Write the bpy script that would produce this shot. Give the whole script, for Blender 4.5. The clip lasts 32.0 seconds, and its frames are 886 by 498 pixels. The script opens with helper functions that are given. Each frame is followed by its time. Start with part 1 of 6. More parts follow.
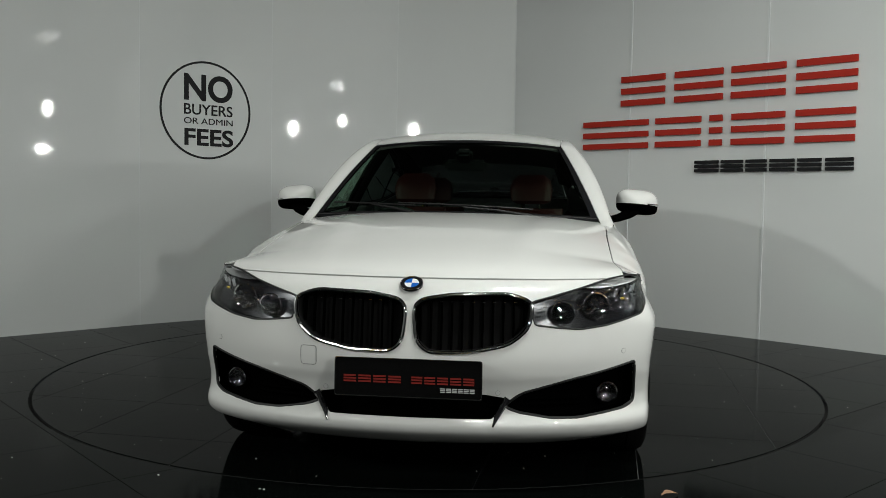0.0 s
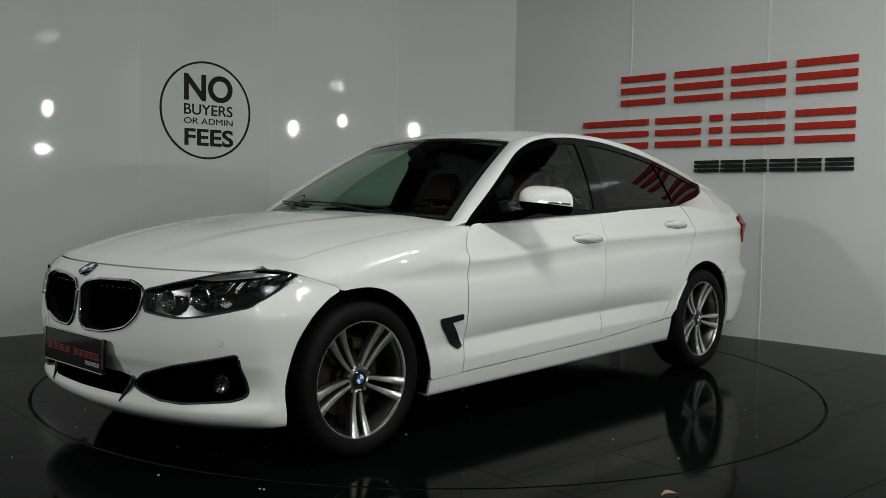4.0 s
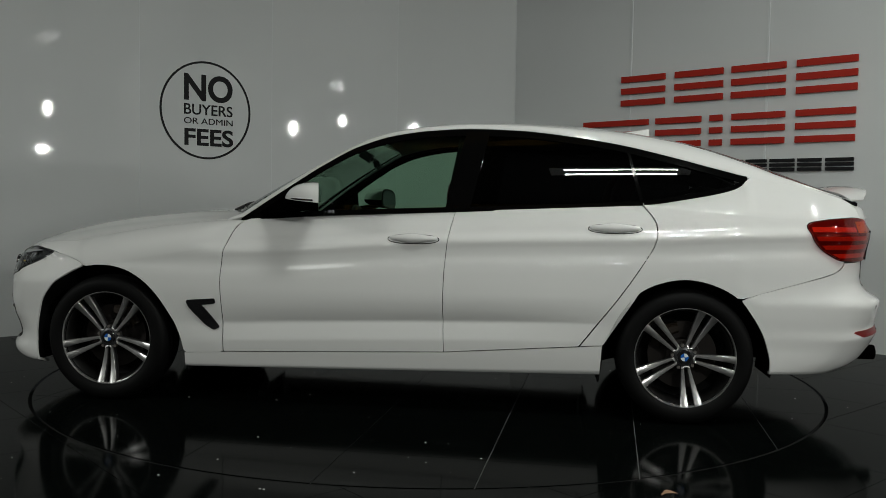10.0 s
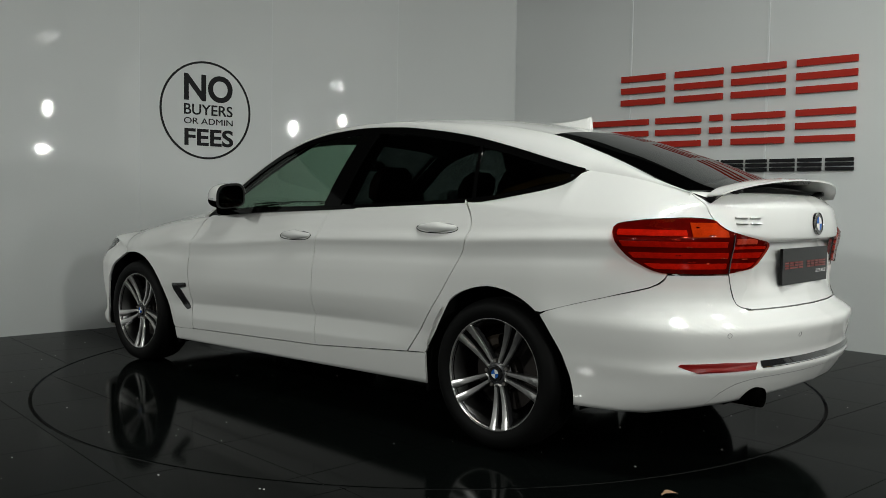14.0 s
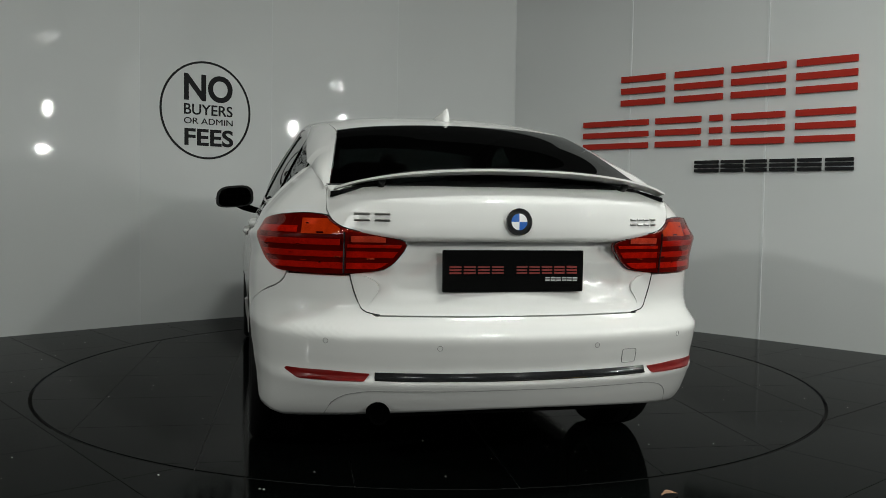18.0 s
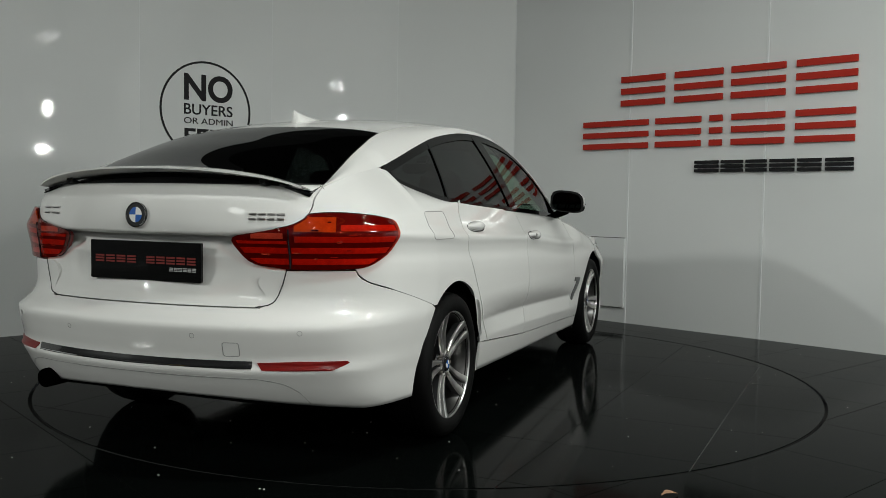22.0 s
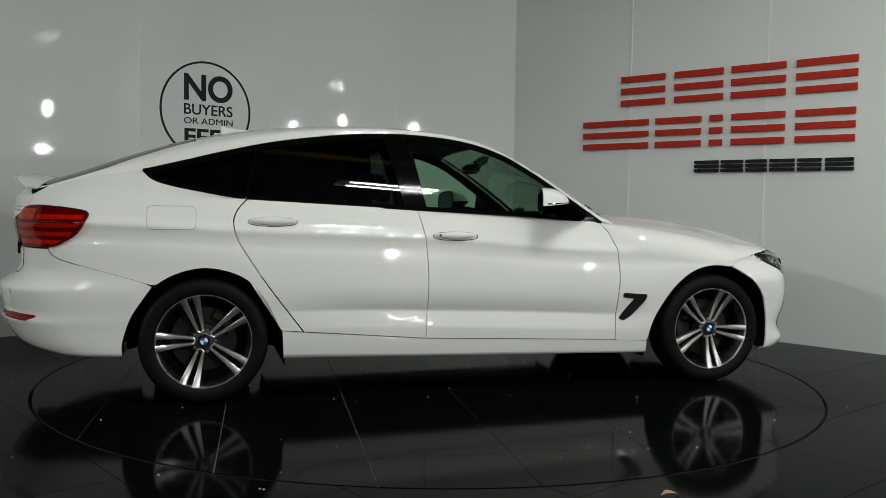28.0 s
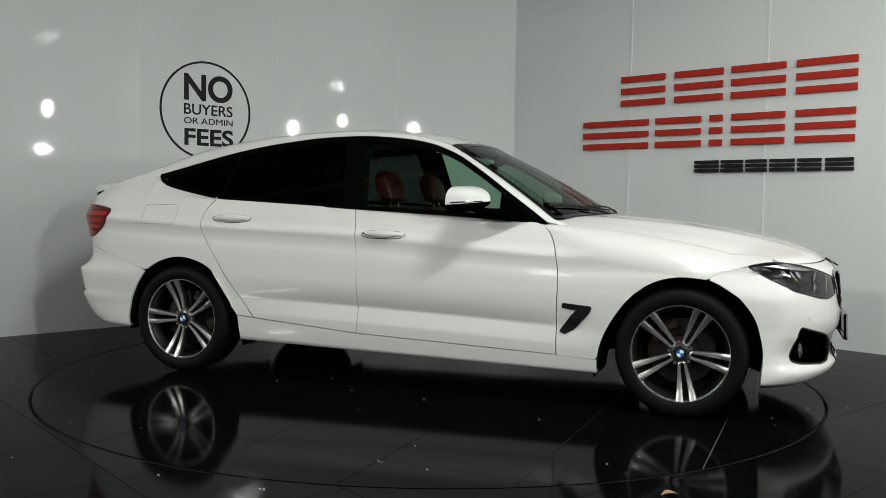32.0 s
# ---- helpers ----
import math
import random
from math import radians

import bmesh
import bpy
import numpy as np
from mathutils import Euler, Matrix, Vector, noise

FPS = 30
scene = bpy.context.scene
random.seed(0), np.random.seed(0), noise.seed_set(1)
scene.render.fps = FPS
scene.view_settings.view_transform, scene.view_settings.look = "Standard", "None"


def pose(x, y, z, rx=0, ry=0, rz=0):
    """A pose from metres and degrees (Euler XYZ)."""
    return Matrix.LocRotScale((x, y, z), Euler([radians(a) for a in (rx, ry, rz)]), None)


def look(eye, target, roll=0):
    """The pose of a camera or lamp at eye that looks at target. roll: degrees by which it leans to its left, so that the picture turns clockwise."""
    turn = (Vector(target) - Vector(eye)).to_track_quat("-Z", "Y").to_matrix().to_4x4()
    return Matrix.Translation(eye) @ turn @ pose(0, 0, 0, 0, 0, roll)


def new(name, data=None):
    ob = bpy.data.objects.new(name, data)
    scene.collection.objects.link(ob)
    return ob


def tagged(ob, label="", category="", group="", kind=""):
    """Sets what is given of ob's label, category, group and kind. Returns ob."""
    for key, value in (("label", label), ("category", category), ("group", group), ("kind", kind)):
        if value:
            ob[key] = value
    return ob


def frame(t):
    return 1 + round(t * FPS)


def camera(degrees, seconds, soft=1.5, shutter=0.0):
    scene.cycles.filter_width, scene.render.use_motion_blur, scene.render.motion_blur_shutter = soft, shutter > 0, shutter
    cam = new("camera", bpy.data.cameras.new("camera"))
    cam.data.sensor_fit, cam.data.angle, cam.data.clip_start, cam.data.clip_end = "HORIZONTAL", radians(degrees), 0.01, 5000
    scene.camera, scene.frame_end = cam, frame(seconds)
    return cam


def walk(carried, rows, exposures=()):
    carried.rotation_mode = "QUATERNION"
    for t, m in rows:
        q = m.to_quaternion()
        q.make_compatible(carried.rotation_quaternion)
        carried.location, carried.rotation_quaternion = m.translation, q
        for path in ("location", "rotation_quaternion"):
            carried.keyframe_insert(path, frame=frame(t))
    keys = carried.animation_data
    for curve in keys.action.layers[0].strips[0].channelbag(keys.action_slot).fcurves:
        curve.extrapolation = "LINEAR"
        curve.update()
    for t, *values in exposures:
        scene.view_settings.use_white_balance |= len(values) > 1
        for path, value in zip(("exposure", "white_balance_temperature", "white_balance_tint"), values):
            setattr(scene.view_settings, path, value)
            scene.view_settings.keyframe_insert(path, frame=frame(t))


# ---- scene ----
# Camera on a fixed stand in front of the turntable
cam = camera(53.41, 32.0, soft=0.85)
EYE = Vector((0.0, -5.445, 1.051))
VIEW = look(EYE, EYE + Vector((0.01181, 0.99853, -0.05283)), 0.90)
EXPOSURES = [(0, -0.09), (1, -0.11), (2, -0.14), (3, -0.31), (6, -0.41), (7, -0.46), (8, -0.56), (10, -0.66), (11, -0.59), (12, -0.41), (13, -0.21), (14, -0.15),
             (17, -0.29), (18, -0.23), (19, -0.11), (20, -0.06), (21, -0.06), (22, -0.16), (23, -0.19), (24, -0.23), (25, -0.31), (28, -0.14), (29, -0.03), (31, 0.11), (32, 0.21)]
walk(cam, [(0.0, VIEW), (32.0, VIEW)], exposures=EXPOSURES)

# Turn of the turntable: seconds, degrees
TURN = [(0, -97.47), (1, -106.55), (2, -115.67), (3, -124.8), (3.5, -129.42), (5.5, -147.04), (6, -151.5), (7, -160.46),
        (8, -169.5), (9, -178.44), (10, -187.3), (11, -196.0), (12, -204.84), (13, -213.64), (14, -222.39), (14.5, -226.67),
        (16.5, -244.25), (17, -248.5), (18, -257.42), (19, -266.26), (20, -274.6), (21, -283.29), (22, -292.25), (23, -301.21),
        (24, -310.14), (25, -318.98), (25.5, -323.32), (27.5, -340.76), (28, -345.14), (29, -353.76), (30, -362.71),
        (31, -371.69), (32, -380.41)]
CAR_AT = (0.0914, 0.226)   # car's middle on the turntable
RING = 2.266               # turntable radius

# World: a closed hall, so the sky gives next to nothing
world = bpy.data.worlds.new("world")
world.use_nodes = True
world.node_tree.nodes["Background"].inputs[0].default_value = (0.6, 0.65, 0.7, 1)
world.node_tree.nodes["Background"].inputs[1].default_value = 0.02
scene.world = world


def area_lamp(name, at, target, size_x, size_y, power, colour=(0.96, 1.0, 0.95)):
    data = bpy.data.lights.new(name, "AREA")
    data.shape, data.size, data.size_y, data.energy, data.color = "RECTANGLE", size_x, size_y, power, colour
    ob = new(name, data)
    ob.matrix_basis = look(at, target)
    return ob


def spot_lamp(name, at, width, height, power, colour=(0.97, 1.0, 0.95)):
    data = bpy.data.lights.new(name, "AREA")
    data.shape, data.size, data.size_y, data.energy, data.color = "ELLIPSE", width, height, power, colour
    ob = new(name, data)
    ob.matrix_basis = look(at, (0, 0, at[2]))
    return ob


CEILING = 5.1
WALL_TOP = 3.35   # top of the white panels
# last three tubes are unseen fill, added to brighten walls and car
TUBES_AND_FILLS = [(1.35, -3.15, 4.6, 0, 66), (4.05, -1.7, 4.6, 100, 22), (8.3, -4.3, 4.3, 140, 2.5), (6.75, -5.75, 3.6, -46, 8), (0.6, -7.2, 4.4, 0, 18), (-3.4, -7.2, 4.4, 0, 12), (-9.0, -6.3, 4.6, 55, 420)]
for tx, ty, tz, ta, tp in TUBES_AND_FILLS:
    m = pose(tx, ty, tz, 0, 0, ta)
    for off in (-0.09, 0.09):
        lamp = area_lamp("tube_and_fill_light", (0, 0, 0), (0, 0, -1), 1.3, 0.04, tp)
        lamp.matrix_basis = m @ pose(0, off, 0)
# added, unseen strip lights on the hall's back and side wall: x, y, z, way they face, power
# back ones put streaks on the doors, side ones brighten the left panels
ADDED_STRIPS = [(-3.6, -11.0, 2.7, 0, 9), (-0.6, -11.0, 2.45, 0, 9), (2.3, -11.0, 2.7, 0, 9), (5.5, -11.0, 2.5, 0, 9), (11.0, -7.4, 2.2, 90, 85), (11.0, -5.7, 2.16, 90, 75), (11.0, -1.2, 2.02, 90, 75)]
for tx, ty, tz, ta, tp in ADDED_STRIPS:
    m = pose(tx, ty, tz, 0, 0, ta)
    lamp = area_lamp("added_strip_light", (0, 0, 0), (0, 1, 0), 0.24 if ta else 1.5, 0.04, tp)
    lamp.matrix_basis = m @ pose(0, 0.14, 0) @ lamp.matrix_basis
# upright hall lamps that show in the glossy wall; the last, broad one is added fill
HALL_AND_FILL_LAMPS = [(3.4, -1.85, 2.36, 0.08, 0.22, 9), (5.0, -5.1, 2.5, 0.07, 0.26, 45), (2.7, -6.2, 2.5, 0.11, 0.28, 78), (-3.0, -6.6, 2.8, 0.8, 0.9, 8)]
for sx, sy, sz, sw, sh, pw in HALL_AND_FILL_LAMPS:
    spot_lamp("hall_and_fill_lamp", (sx, sy, sz), sw, sh, pw)


# ---- materials ----
def nodes_of(name):
    mat = bpy.data.materials.new(name)
    mat.use_nodes = True
    nt = mat.node_tree
    return mat, nt, nt.nodes["Principled BSDF"]


def mat_plain(name, colour, rough=0.5, metal=0.0, coat=0.0, var=0.06, scale=8.0, bump=0.0, bump_scale=60.0, spec=0.5, rough_var=0.0, ior=1.5):
    """Principled surface with grain at two scales, in metres of the thing's own space."""
    mat, nt, b = nodes_of(name)
    b.inputs["Metallic"].default_value = metal
    b.inputs["Roughness"].default_value = rough
    b.inputs["Coat Weight"].default_value = coat
    b.inputs["Coat Roughness"].default_value = 0.015
    b.inputs["Coat IOR"].default_value = 1.65
    b.inputs["Specular IOR Level"].default_value = spec
    b.inputs["IOR"].default_value = ior
    tc = nt.nodes.new("ShaderNodeTexCoord")
    n1 = nt.nodes.new("ShaderNodeTexNoise")
    n1.inputs["Scale"].default_value, n1.inputs["Detail"].default_value = scale, 6
    nt.links.new(tc.outputs["Object"], n1.inputs["Vector"])
    mix = nt.nodes.new("ShaderNodeMix")
    mix.data_type = "RGBA"
    lo = tuple(c * (1 - var) for c in colour[:3]) + (1,)
    hi = tuple(min(1, c * (1 + var)) for c in colour[:3]) + (1,)
    mix.inputs[6].default_value, mix.inputs[7].default_value = lo, hi
    nt.links.new(n1.outputs["Fac"], mix.inputs[0])
    nt.links.new(mix.outputs[2], b.inputs["Base Color"])
    if rough_var:
        mr = nt.nodes.new("ShaderNodeMapRange")
        mr.inputs[3].default_value, mr.inputs[4].default_value = max(0.0, rough - rough_var), rough + rough_var
        nt.links.new(n1.outputs["Fac"], mr.inputs[0])
        nt.links.new(mr.outputs[0], b.inputs["Roughness"])
    if bump:
        n2 = nt.nodes.new("ShaderNodeTexNoise")
        n2.inputs["Scale"].default_value, n2.inputs["Detail"].default_value = bump_scale, 4
        nt.links.new(tc.outputs["Object"], n2.inputs["Vector"])
        bp = nt.nodes.new("ShaderNodeBump")
        bp.inputs["Strength"].default_value, bp.inputs["Distance"].default_value = bump, 0.002
        nt.links.new(n2.outputs["Fac"], bp.inputs["Height"])
        nt.links.new(bp.outputs[0], b.inputs["Normal"])
    return mat


def mat_glass(name, tint, rough=0.0, see=1.0):
    """Thin pane: tinted clear film with a glossy face; see = share of light let through."""
    mat, nt, b = nodes_of(name)
    out = nt.nodes["Material Output"]
    tr = nt.nodes.new("ShaderNodeBsdfTransparent")
    tr.inputs[0].default_value = (*tint, 1)
    gl = nt.nodes.new("ShaderNodeBsdfGlossy")
    gl.inputs["Roughness"].default_value = rough
    lw = nt.nodes.new("ShaderNodeLayerWeight")
    lw.inputs[0].default_value = 0.5
    pw = nt.nodes.new("ShaderNodeMath")
    pw.operation, pw.inputs[1].default_value = "POWER", 5.0
    ad = nt.nodes.new("ShaderNodeMath")
    ad.operation, ad.inputs[1].default_value, ad.inputs[2].default_value = "MULTIPLY_ADD", 0.9, 0.05
    nt.links.new(lw.outputs["Facing"], pw.inputs[0])
    nt.links.new(pw.outputs[0], ad.inputs[0])
    mx = nt.nodes.new("ShaderNodeMixShader")
    nt.links.new(ad.outputs[0], mx.inputs[0])
    nt.links.new(tr.outputs[0], mx.inputs[1])
    nt.links.new(gl.outputs[0], mx.inputs[2])
    nt.links.new(mx.outputs[0], out.inputs[0])
    nt.nodes.remove(b)
    return mat


M_PAINT = mat_plain("white_car_paint", (0.70, 0.697, 0.68), 0.55, coat=1.0, var=0.015, scale=3.0, spec=0.1)
M_BLACK_GLOSS = mat_plain("black_gloss_trim", (0.012, 0.012, 0.013), 0.12, coat=0.5, var=0.2)
M_BLACK = mat_plain("black_plastic", (0.010, 0.010, 0.010), 0.5, var=0.2, scale=20, bump=0.25, bump_scale=500, spec=0.3)
M_PILLAR = mat_plain("black_pillar_gloss", (0.002, 0.002, 0.002), 0.07, var=0.2, spec=0.12)
M_VOID = mat_plain("dark_inner_lining", (0.006, 0.006, 0.006), 0.95, var=0.2, spec=0.1)
M_SLAT = mat_plain("black_grille_slat", (0.0008, 0.0008, 0.0008), 0.9, var=0.2, spec=0.0)
M_REFLECTOR = mat_plain("dark_red_reflector", (0.15, 0.006, 0.005), 0.3, var=0.3, scale=30, spec=0.2)
M_DARK_CHROME = mat_plain("smoked_chrome", (0.13, 0.13, 0.135), 0.16, metal=1.0, var=0.1)
M_SEAM = mat_plain("grey_panel_seam", (0.10, 0.10, 0.10), 0.6, var=0.1)
M_RUBBER = mat_plain("tyre_rubber", (0.0030, 0.0030, 0.0030), 0.6, var=0.3, scale=14, bump=0.3, bump_scale=120, spec=0.10)
M_CHROME = mat_plain("chrome", (0.66, 0.66, 0.66), 0.09, metal=1.0, var=0.03)
M_ALLOY = mat_plain("machined_alloy", (0.62, 0.61, 0.60), 0.32, metal=0.95, var=0.10, scale=30, bump=0.05, bump_scale=300)
M_ALLOY_DARK = mat_plain("grey_wheel_paint", (0.060, 0.060, 0.063), 0.30, metal=0.6, var=0.1, scale=20)
M_STEEL = mat_plain("brake_steel", (0.30, 0.28, 0.26), 0.4, metal=1.0, var=0.2, scale=30)
M_BRAKE = mat_plain("dark_brake_disc", (0.035, 0.03, 0.028), 0.45, metal=0.8, var=0.2, scale=30)
M_CALIPER = mat_plain("brown_brake_caliper", (0.022, 0.014, 0.008), 0.55, var=0.35, scale=40, metal=0.3)
M_BARREL = mat_plain("satin_rim_barrel", (0.20, 0.198, 0.195), 0.30, metal=1.0, var=0.12, scale=25)
M_FINE = mat_plain("fine_grey_outline", (0.24, 0.24, 0.235), 0.5, var=0.1)
M_MIRROR = mat_plain("mirror_silver", (0.16, 0.16, 0.17), 0.02, metal=1.0, var=0.02)
M_HOUSING = mat_plain("smoky_lamp_housing", (0.010, 0.010, 0.011), 0.22, metal=0.3, var=0.25, scale=25)
M_GLASS = mat_glass("clear_window_glass", (0.53, 0.70, 0.59))
M_GLASS_SCREEN = mat_glass("windscreen_glass", (0.36, 0.46, 0.40))
M_GLASS_DARK = mat_glass("privacy_glass", (0.040, 0.044, 0.047))
M_GLASS_REAR = mat_glass("dark_rear_glass", (0.025, 0.027, 0.03))
M_LENS = mat_glass("clear_lamp_lens", (0.92, 0.93, 0.95))
# mottle in the red and amber lens colours stands for sparkle inside the lamps
M_RED_LENS = mat_plain("red_lamp_lens", (0.72, 0.11, 0.06), 0.3, var=0.45, scale=60, spec=0.3)
M_AMBER = mat_plain("amber_lamp_lens", (0.85, 0.50, 0.06), 0.25, var=0.5, scale=40, spec=0.3)
M_RED_DARK = mat_plain("dark_red_lens", (0.15, 0.02, 0.02), 0.10, coat=0.3, var=0.4, scale=20, spec=0.3)
M_RED_FILM = mat_glass("clear_red_lens", (0.74, 0.22, 0.15))
M_SILVER_LENS = mat_plain("frosted_lamp_strip", (0.80, 0.80, 0.78), 0.2, var=0.25, scale=60)
M_BLUE = mat_plain("blue_enamel", (0.01, 0.10, 0.42), 0.2, coat=0.6, var=0.05)
M_WHITE_ENAMEL = mat_plain("white_enamel", (0.8, 0.8, 0.8), 0.2, coat=0.6, var=0.02)
M_LEATHER = mat_plain("red_leather", (0.075, 0.005, 0.005), 0.5, var=0.15, scale=14, bump=0.25, bump_scale=260)
M_LEATHER_DARK = mat_plain("black_leather", (0.02, 0.02, 0.02), 0.5, var=0.2, bump=0.25, bump_scale=260)
M_GREY_CLOTH = mat_plain("grey_headliner", (0.32, 0.31, 0.29), 0.9, var=0.08, scale=30)
M_PLATE = mat_plain("black_number_plate", (0.004, 0.004, 0.004), 0.08, var=0.2, spec=0.25)
M_PLATE_RED = mat_plain("red_plate_bars", (0.17, 0.012, 0.008), 0.4, var=0.1)
M_PLATE_WHITE = mat_plain("white_plate_bars", (0.40, 0.40, 0.40), 0.4, var=0.05)
M_SIGN_RED = mat_plain("red_acrylic", (0.40, 0.018, 0.007), 0.5, var=0.06, scale=6, spec=0.25)
M_SIGN_BLACK = mat_plain("black_acrylic", (0.006, 0.006, 0.007), 0.5, var=0.1, spec=0.2)
M_WALL = mat_plain("glossy_white_wall_panel", (0.685, 0.70, 0.695), 0.035, var=0.03, scale=1.2, rough_var=0.01)
M_TRIM = mat_plain("white_joint_strip", (0.70, 0.72, 0.72), 0.3, var=0.03)
M_HALL = mat_plain("dark_hall_wall", (0.05, 0.052, 0.052), 0.8, var=0.15, scale=1.5)
M_CEIL = mat_plain("dark_ceiling_sheet", (0.025, 0.025, 0.025), 0.8, var=0.1, scale=2)
M_TILE = mat_plain("polished_black_tile", (0.0018, 0.0024, 0.0022), 0.085, var=0.4, scale=3.5, rough_var=0.035, ior=1.075)
M_GROUT = mat_plain("grey_grout", (0.19, 0.20, 0.195), 0.7, var=0.2, scale=20)
M_GAP = mat_plain("black_gap_seal", (0.004, 0.004, 0.004), 0.8, var=0.2)
M_LEAF = mat_plain("dry_leaf", (0.30, 0.17, 0.10), 0.8, var=0.3, scale=60)
M_SPECK = mat_plain("pale_grit", (0.58, 0.58, 0.55), 0.7, var=0.3, scale=90)
M_FIXTURE = mat_plain("white_lamp_body", (0.7, 0.7, 0.7), 0.4, var=0.04)
M_BEAM = mat_plain("yellow_steel_beam", (0.45, 0.28, 0.05), 0.5, var=0.1, scale=4)


# ---- mesh tools ----
def finish(bm, smooth=True, merge=0.0004, bevel_angle=0.6):
    bmesh.ops.remove_doubles(bm, verts=bm.verts, dist=merge)
    bmesh.ops.recalc_face_normals(bm, faces=bm.faces)
    for f in bm.faces:
        f.smooth = smooth
    for e in bm.edges:
        if len(e.link_faces) == 2 and e.calc_face_angle(0) > bevel_angle:
            e.smooth = False
    return bm


def thing(name, bm, mat, label="", category="", group="", kind="", m=None):
    me = bpy.data.meshes.new(name)
    bm.to_mesh(me)
    bm.free()
    me.materials.append(mat)
    ob = new(name, me)
    if m is not None:
        ob.matrix_basis = m
    return tagged(ob, label, category, group, kind)


def part(name, bm, mat, parent, label="", m=None):
    me = bpy.data.meshes.new(name)
    bm.to_mesh(me)
    bm.free()
    me.materials.append(mat)
    ob = new(name, me)
    ob.parent = parent
    if m is not None:
        ob.matrix_basis = m
    if label:
        tagged(ob, label)
    return ob


def box(sx, sy, sz, at=(0, 0, 0), bevel=0.0, bm=None):
    own = bm is None
    bm = bm or bmesh.new()
    got = bmesh.ops.create_cube(bm, size=1)["verts"]
    for v in got:
        v.co = Vector((v.co.x * sx + at[0], v.co.y * sy + at[1], v.co.z * sz + at[2]))
    if bevel and own:
        bmesh.ops.bevel(bm, geom=list(bm.edges), offset=bevel, segments=2, affect="EDGES")
        finish(bm)
    return bm


def tube(points, radius, sides=8, closed=False, bm=None, flat=1.0):
    """A round or flattened bar along points."""
    bm = bm or bmesh.new()
    pts = [Vector(p) for p in points]
    rings = []
    n = len(pts)
    for i, p in enumerate(pts):
        a = pts[(i - 1) % n] if closed or i else p
        b = pts[(i + 1) % n] if closed or i < n - 1 else p
        d = (b - a).normalized()
        up = Vector((0, 0, 1)) if abs(d.z) < 0.9 else Vector((1, 0, 0))
        u = d.cross(up).normalized()
        w = u.cross(d)
        r = radius[i] if isinstance(radius, (list, tuple)) else radius
        rings.append([bm.verts.new(p + u * math.cos(k * math.tau / sides) * r + w * math.sin(k * math.tau / sides) * r * flat) for k in range(sides)])
    for i in range(n if closed else n - 1):
        A, B = rings[i], rings[(i + 1) % n]
        for k in range(sides):
            bm.faces.new((A[k], A[(k + 1) % sides], B[(k + 1) % sides], B[k]))
    if not closed:
        bm.faces.new(rings[0][::-1])
        bm.faces.new(rings[-1])
    return bm


def grid(rows, bm=None, flip=False):
    """A sheet through rows of points."""
    bm = bm or bmesh.new()
    vs = [[bm.verts.new(p) for p in r] for r in rows]
    for a, b in zip(vs, vs[1:]):
        for i in range(len(a) - 1):
            f = (a[i], a[i + 1], b[i + 1], b[i])
            try:
                bm.faces.new(f[::-1] if flip else f)
            except ValueError:
                pass
    return bm


def flange(bm, depth=0.014, inner=(0.0, 0.0, 0.6), merge=0.0006):
    """Turns the sheet's rim inwards, so that a panel has a folded edge; normals face away from the car's inside."""
    bmesh.ops.remove_doubles(bm, verts=bm.verts, dist=merge)
    bmesh.ops.dissolve_degenerate(bm, dist=0.0002, edges=bm.edges)
    bmesh.ops.recalc_face_normals(bm, faces=bm.faces)
    c = sum((f.calc_center_median() for f in bm.faces), Vector()) / len(bm.faces)
    n = sum((f.normal * f.calc_area() for f in bm.faces), Vector())
    if n.dot(c - Vector(inner)) < 0:
        bmesh.ops.reverse_faces(bm, faces=bm.faces)
    bm.normal_update()
    for f in bm.faces:
        f.smooth = True
    if depth:
        rim = [e for e in bm.edges if len(e.link_faces) == 1]
        normals = {v: v.normal.copy() for e in rim for v in e.verts}
        got = bmesh.ops.extrude_edge_only(bm, edges=rim)["geom"]
        new_v = [g for g in got if isinstance(g, bmesh.types.BMVert)]
        by_co = {}
        for v, nn in normals.items():
            by_co[tuple(round(q, 5) for q in v.co)] = nn
        for v in new_v:
            nn = by_co.get(tuple(round(q, 5) for q in v.co))
            if nn is not None:
                v.co -= nn * depth
        for e in rim:
            e.smooth = False
        for f in bm.faces:
            f.smooth = True
    return bm


def hermite(pts):
    """Smooth curve through (t, value...) rows in growing t; gives f(t)."""
    t = [p[0] for p in pts]
    v = np.array([p[1:] for p in pts], float)
    n = len(t)
    m = np.zeros_like(v)
    for i in range(n):
        if 0 < i < n - 1:
            d0 = (v[i] - v[i - 1]) / (t[i] - t[i - 1])
            d1 = (v[i + 1] - v[i]) / (t[i + 1] - t[i])
            m[i] = np.where(d0 * d1 > 0, 2 * d0 * d1 / (d0 + d1 + 1e-12), 0)
        elif i == 0:
            m[i] = (v[1] - v[0]) / (t[1] - t[0])
        else:
            m[i] = (v[-1] - v[-2]) / (t[-1] - t[-2])

    def f(x):
        x = min(max(x, t[0]), t[-1])
        i = 0
        while i < n - 2 and x > t[i + 1]:
            i += 1
        h = t[i + 1] - t[i]
        s = (x - t[i]) / h
        r = (2 * s ** 3 - 3 * s ** 2 + 1) * v[i] + (s ** 3 - 2 * s ** 2 + s) * h * m[i] + (3 * s ** 2 - 2 * s ** 3) * v[i + 1] + (s ** 3 - s ** 2) * h * m[i + 1]
        return float(r[0]) if len(r) == 1 else tuple(float(q) for q in r)
    return f


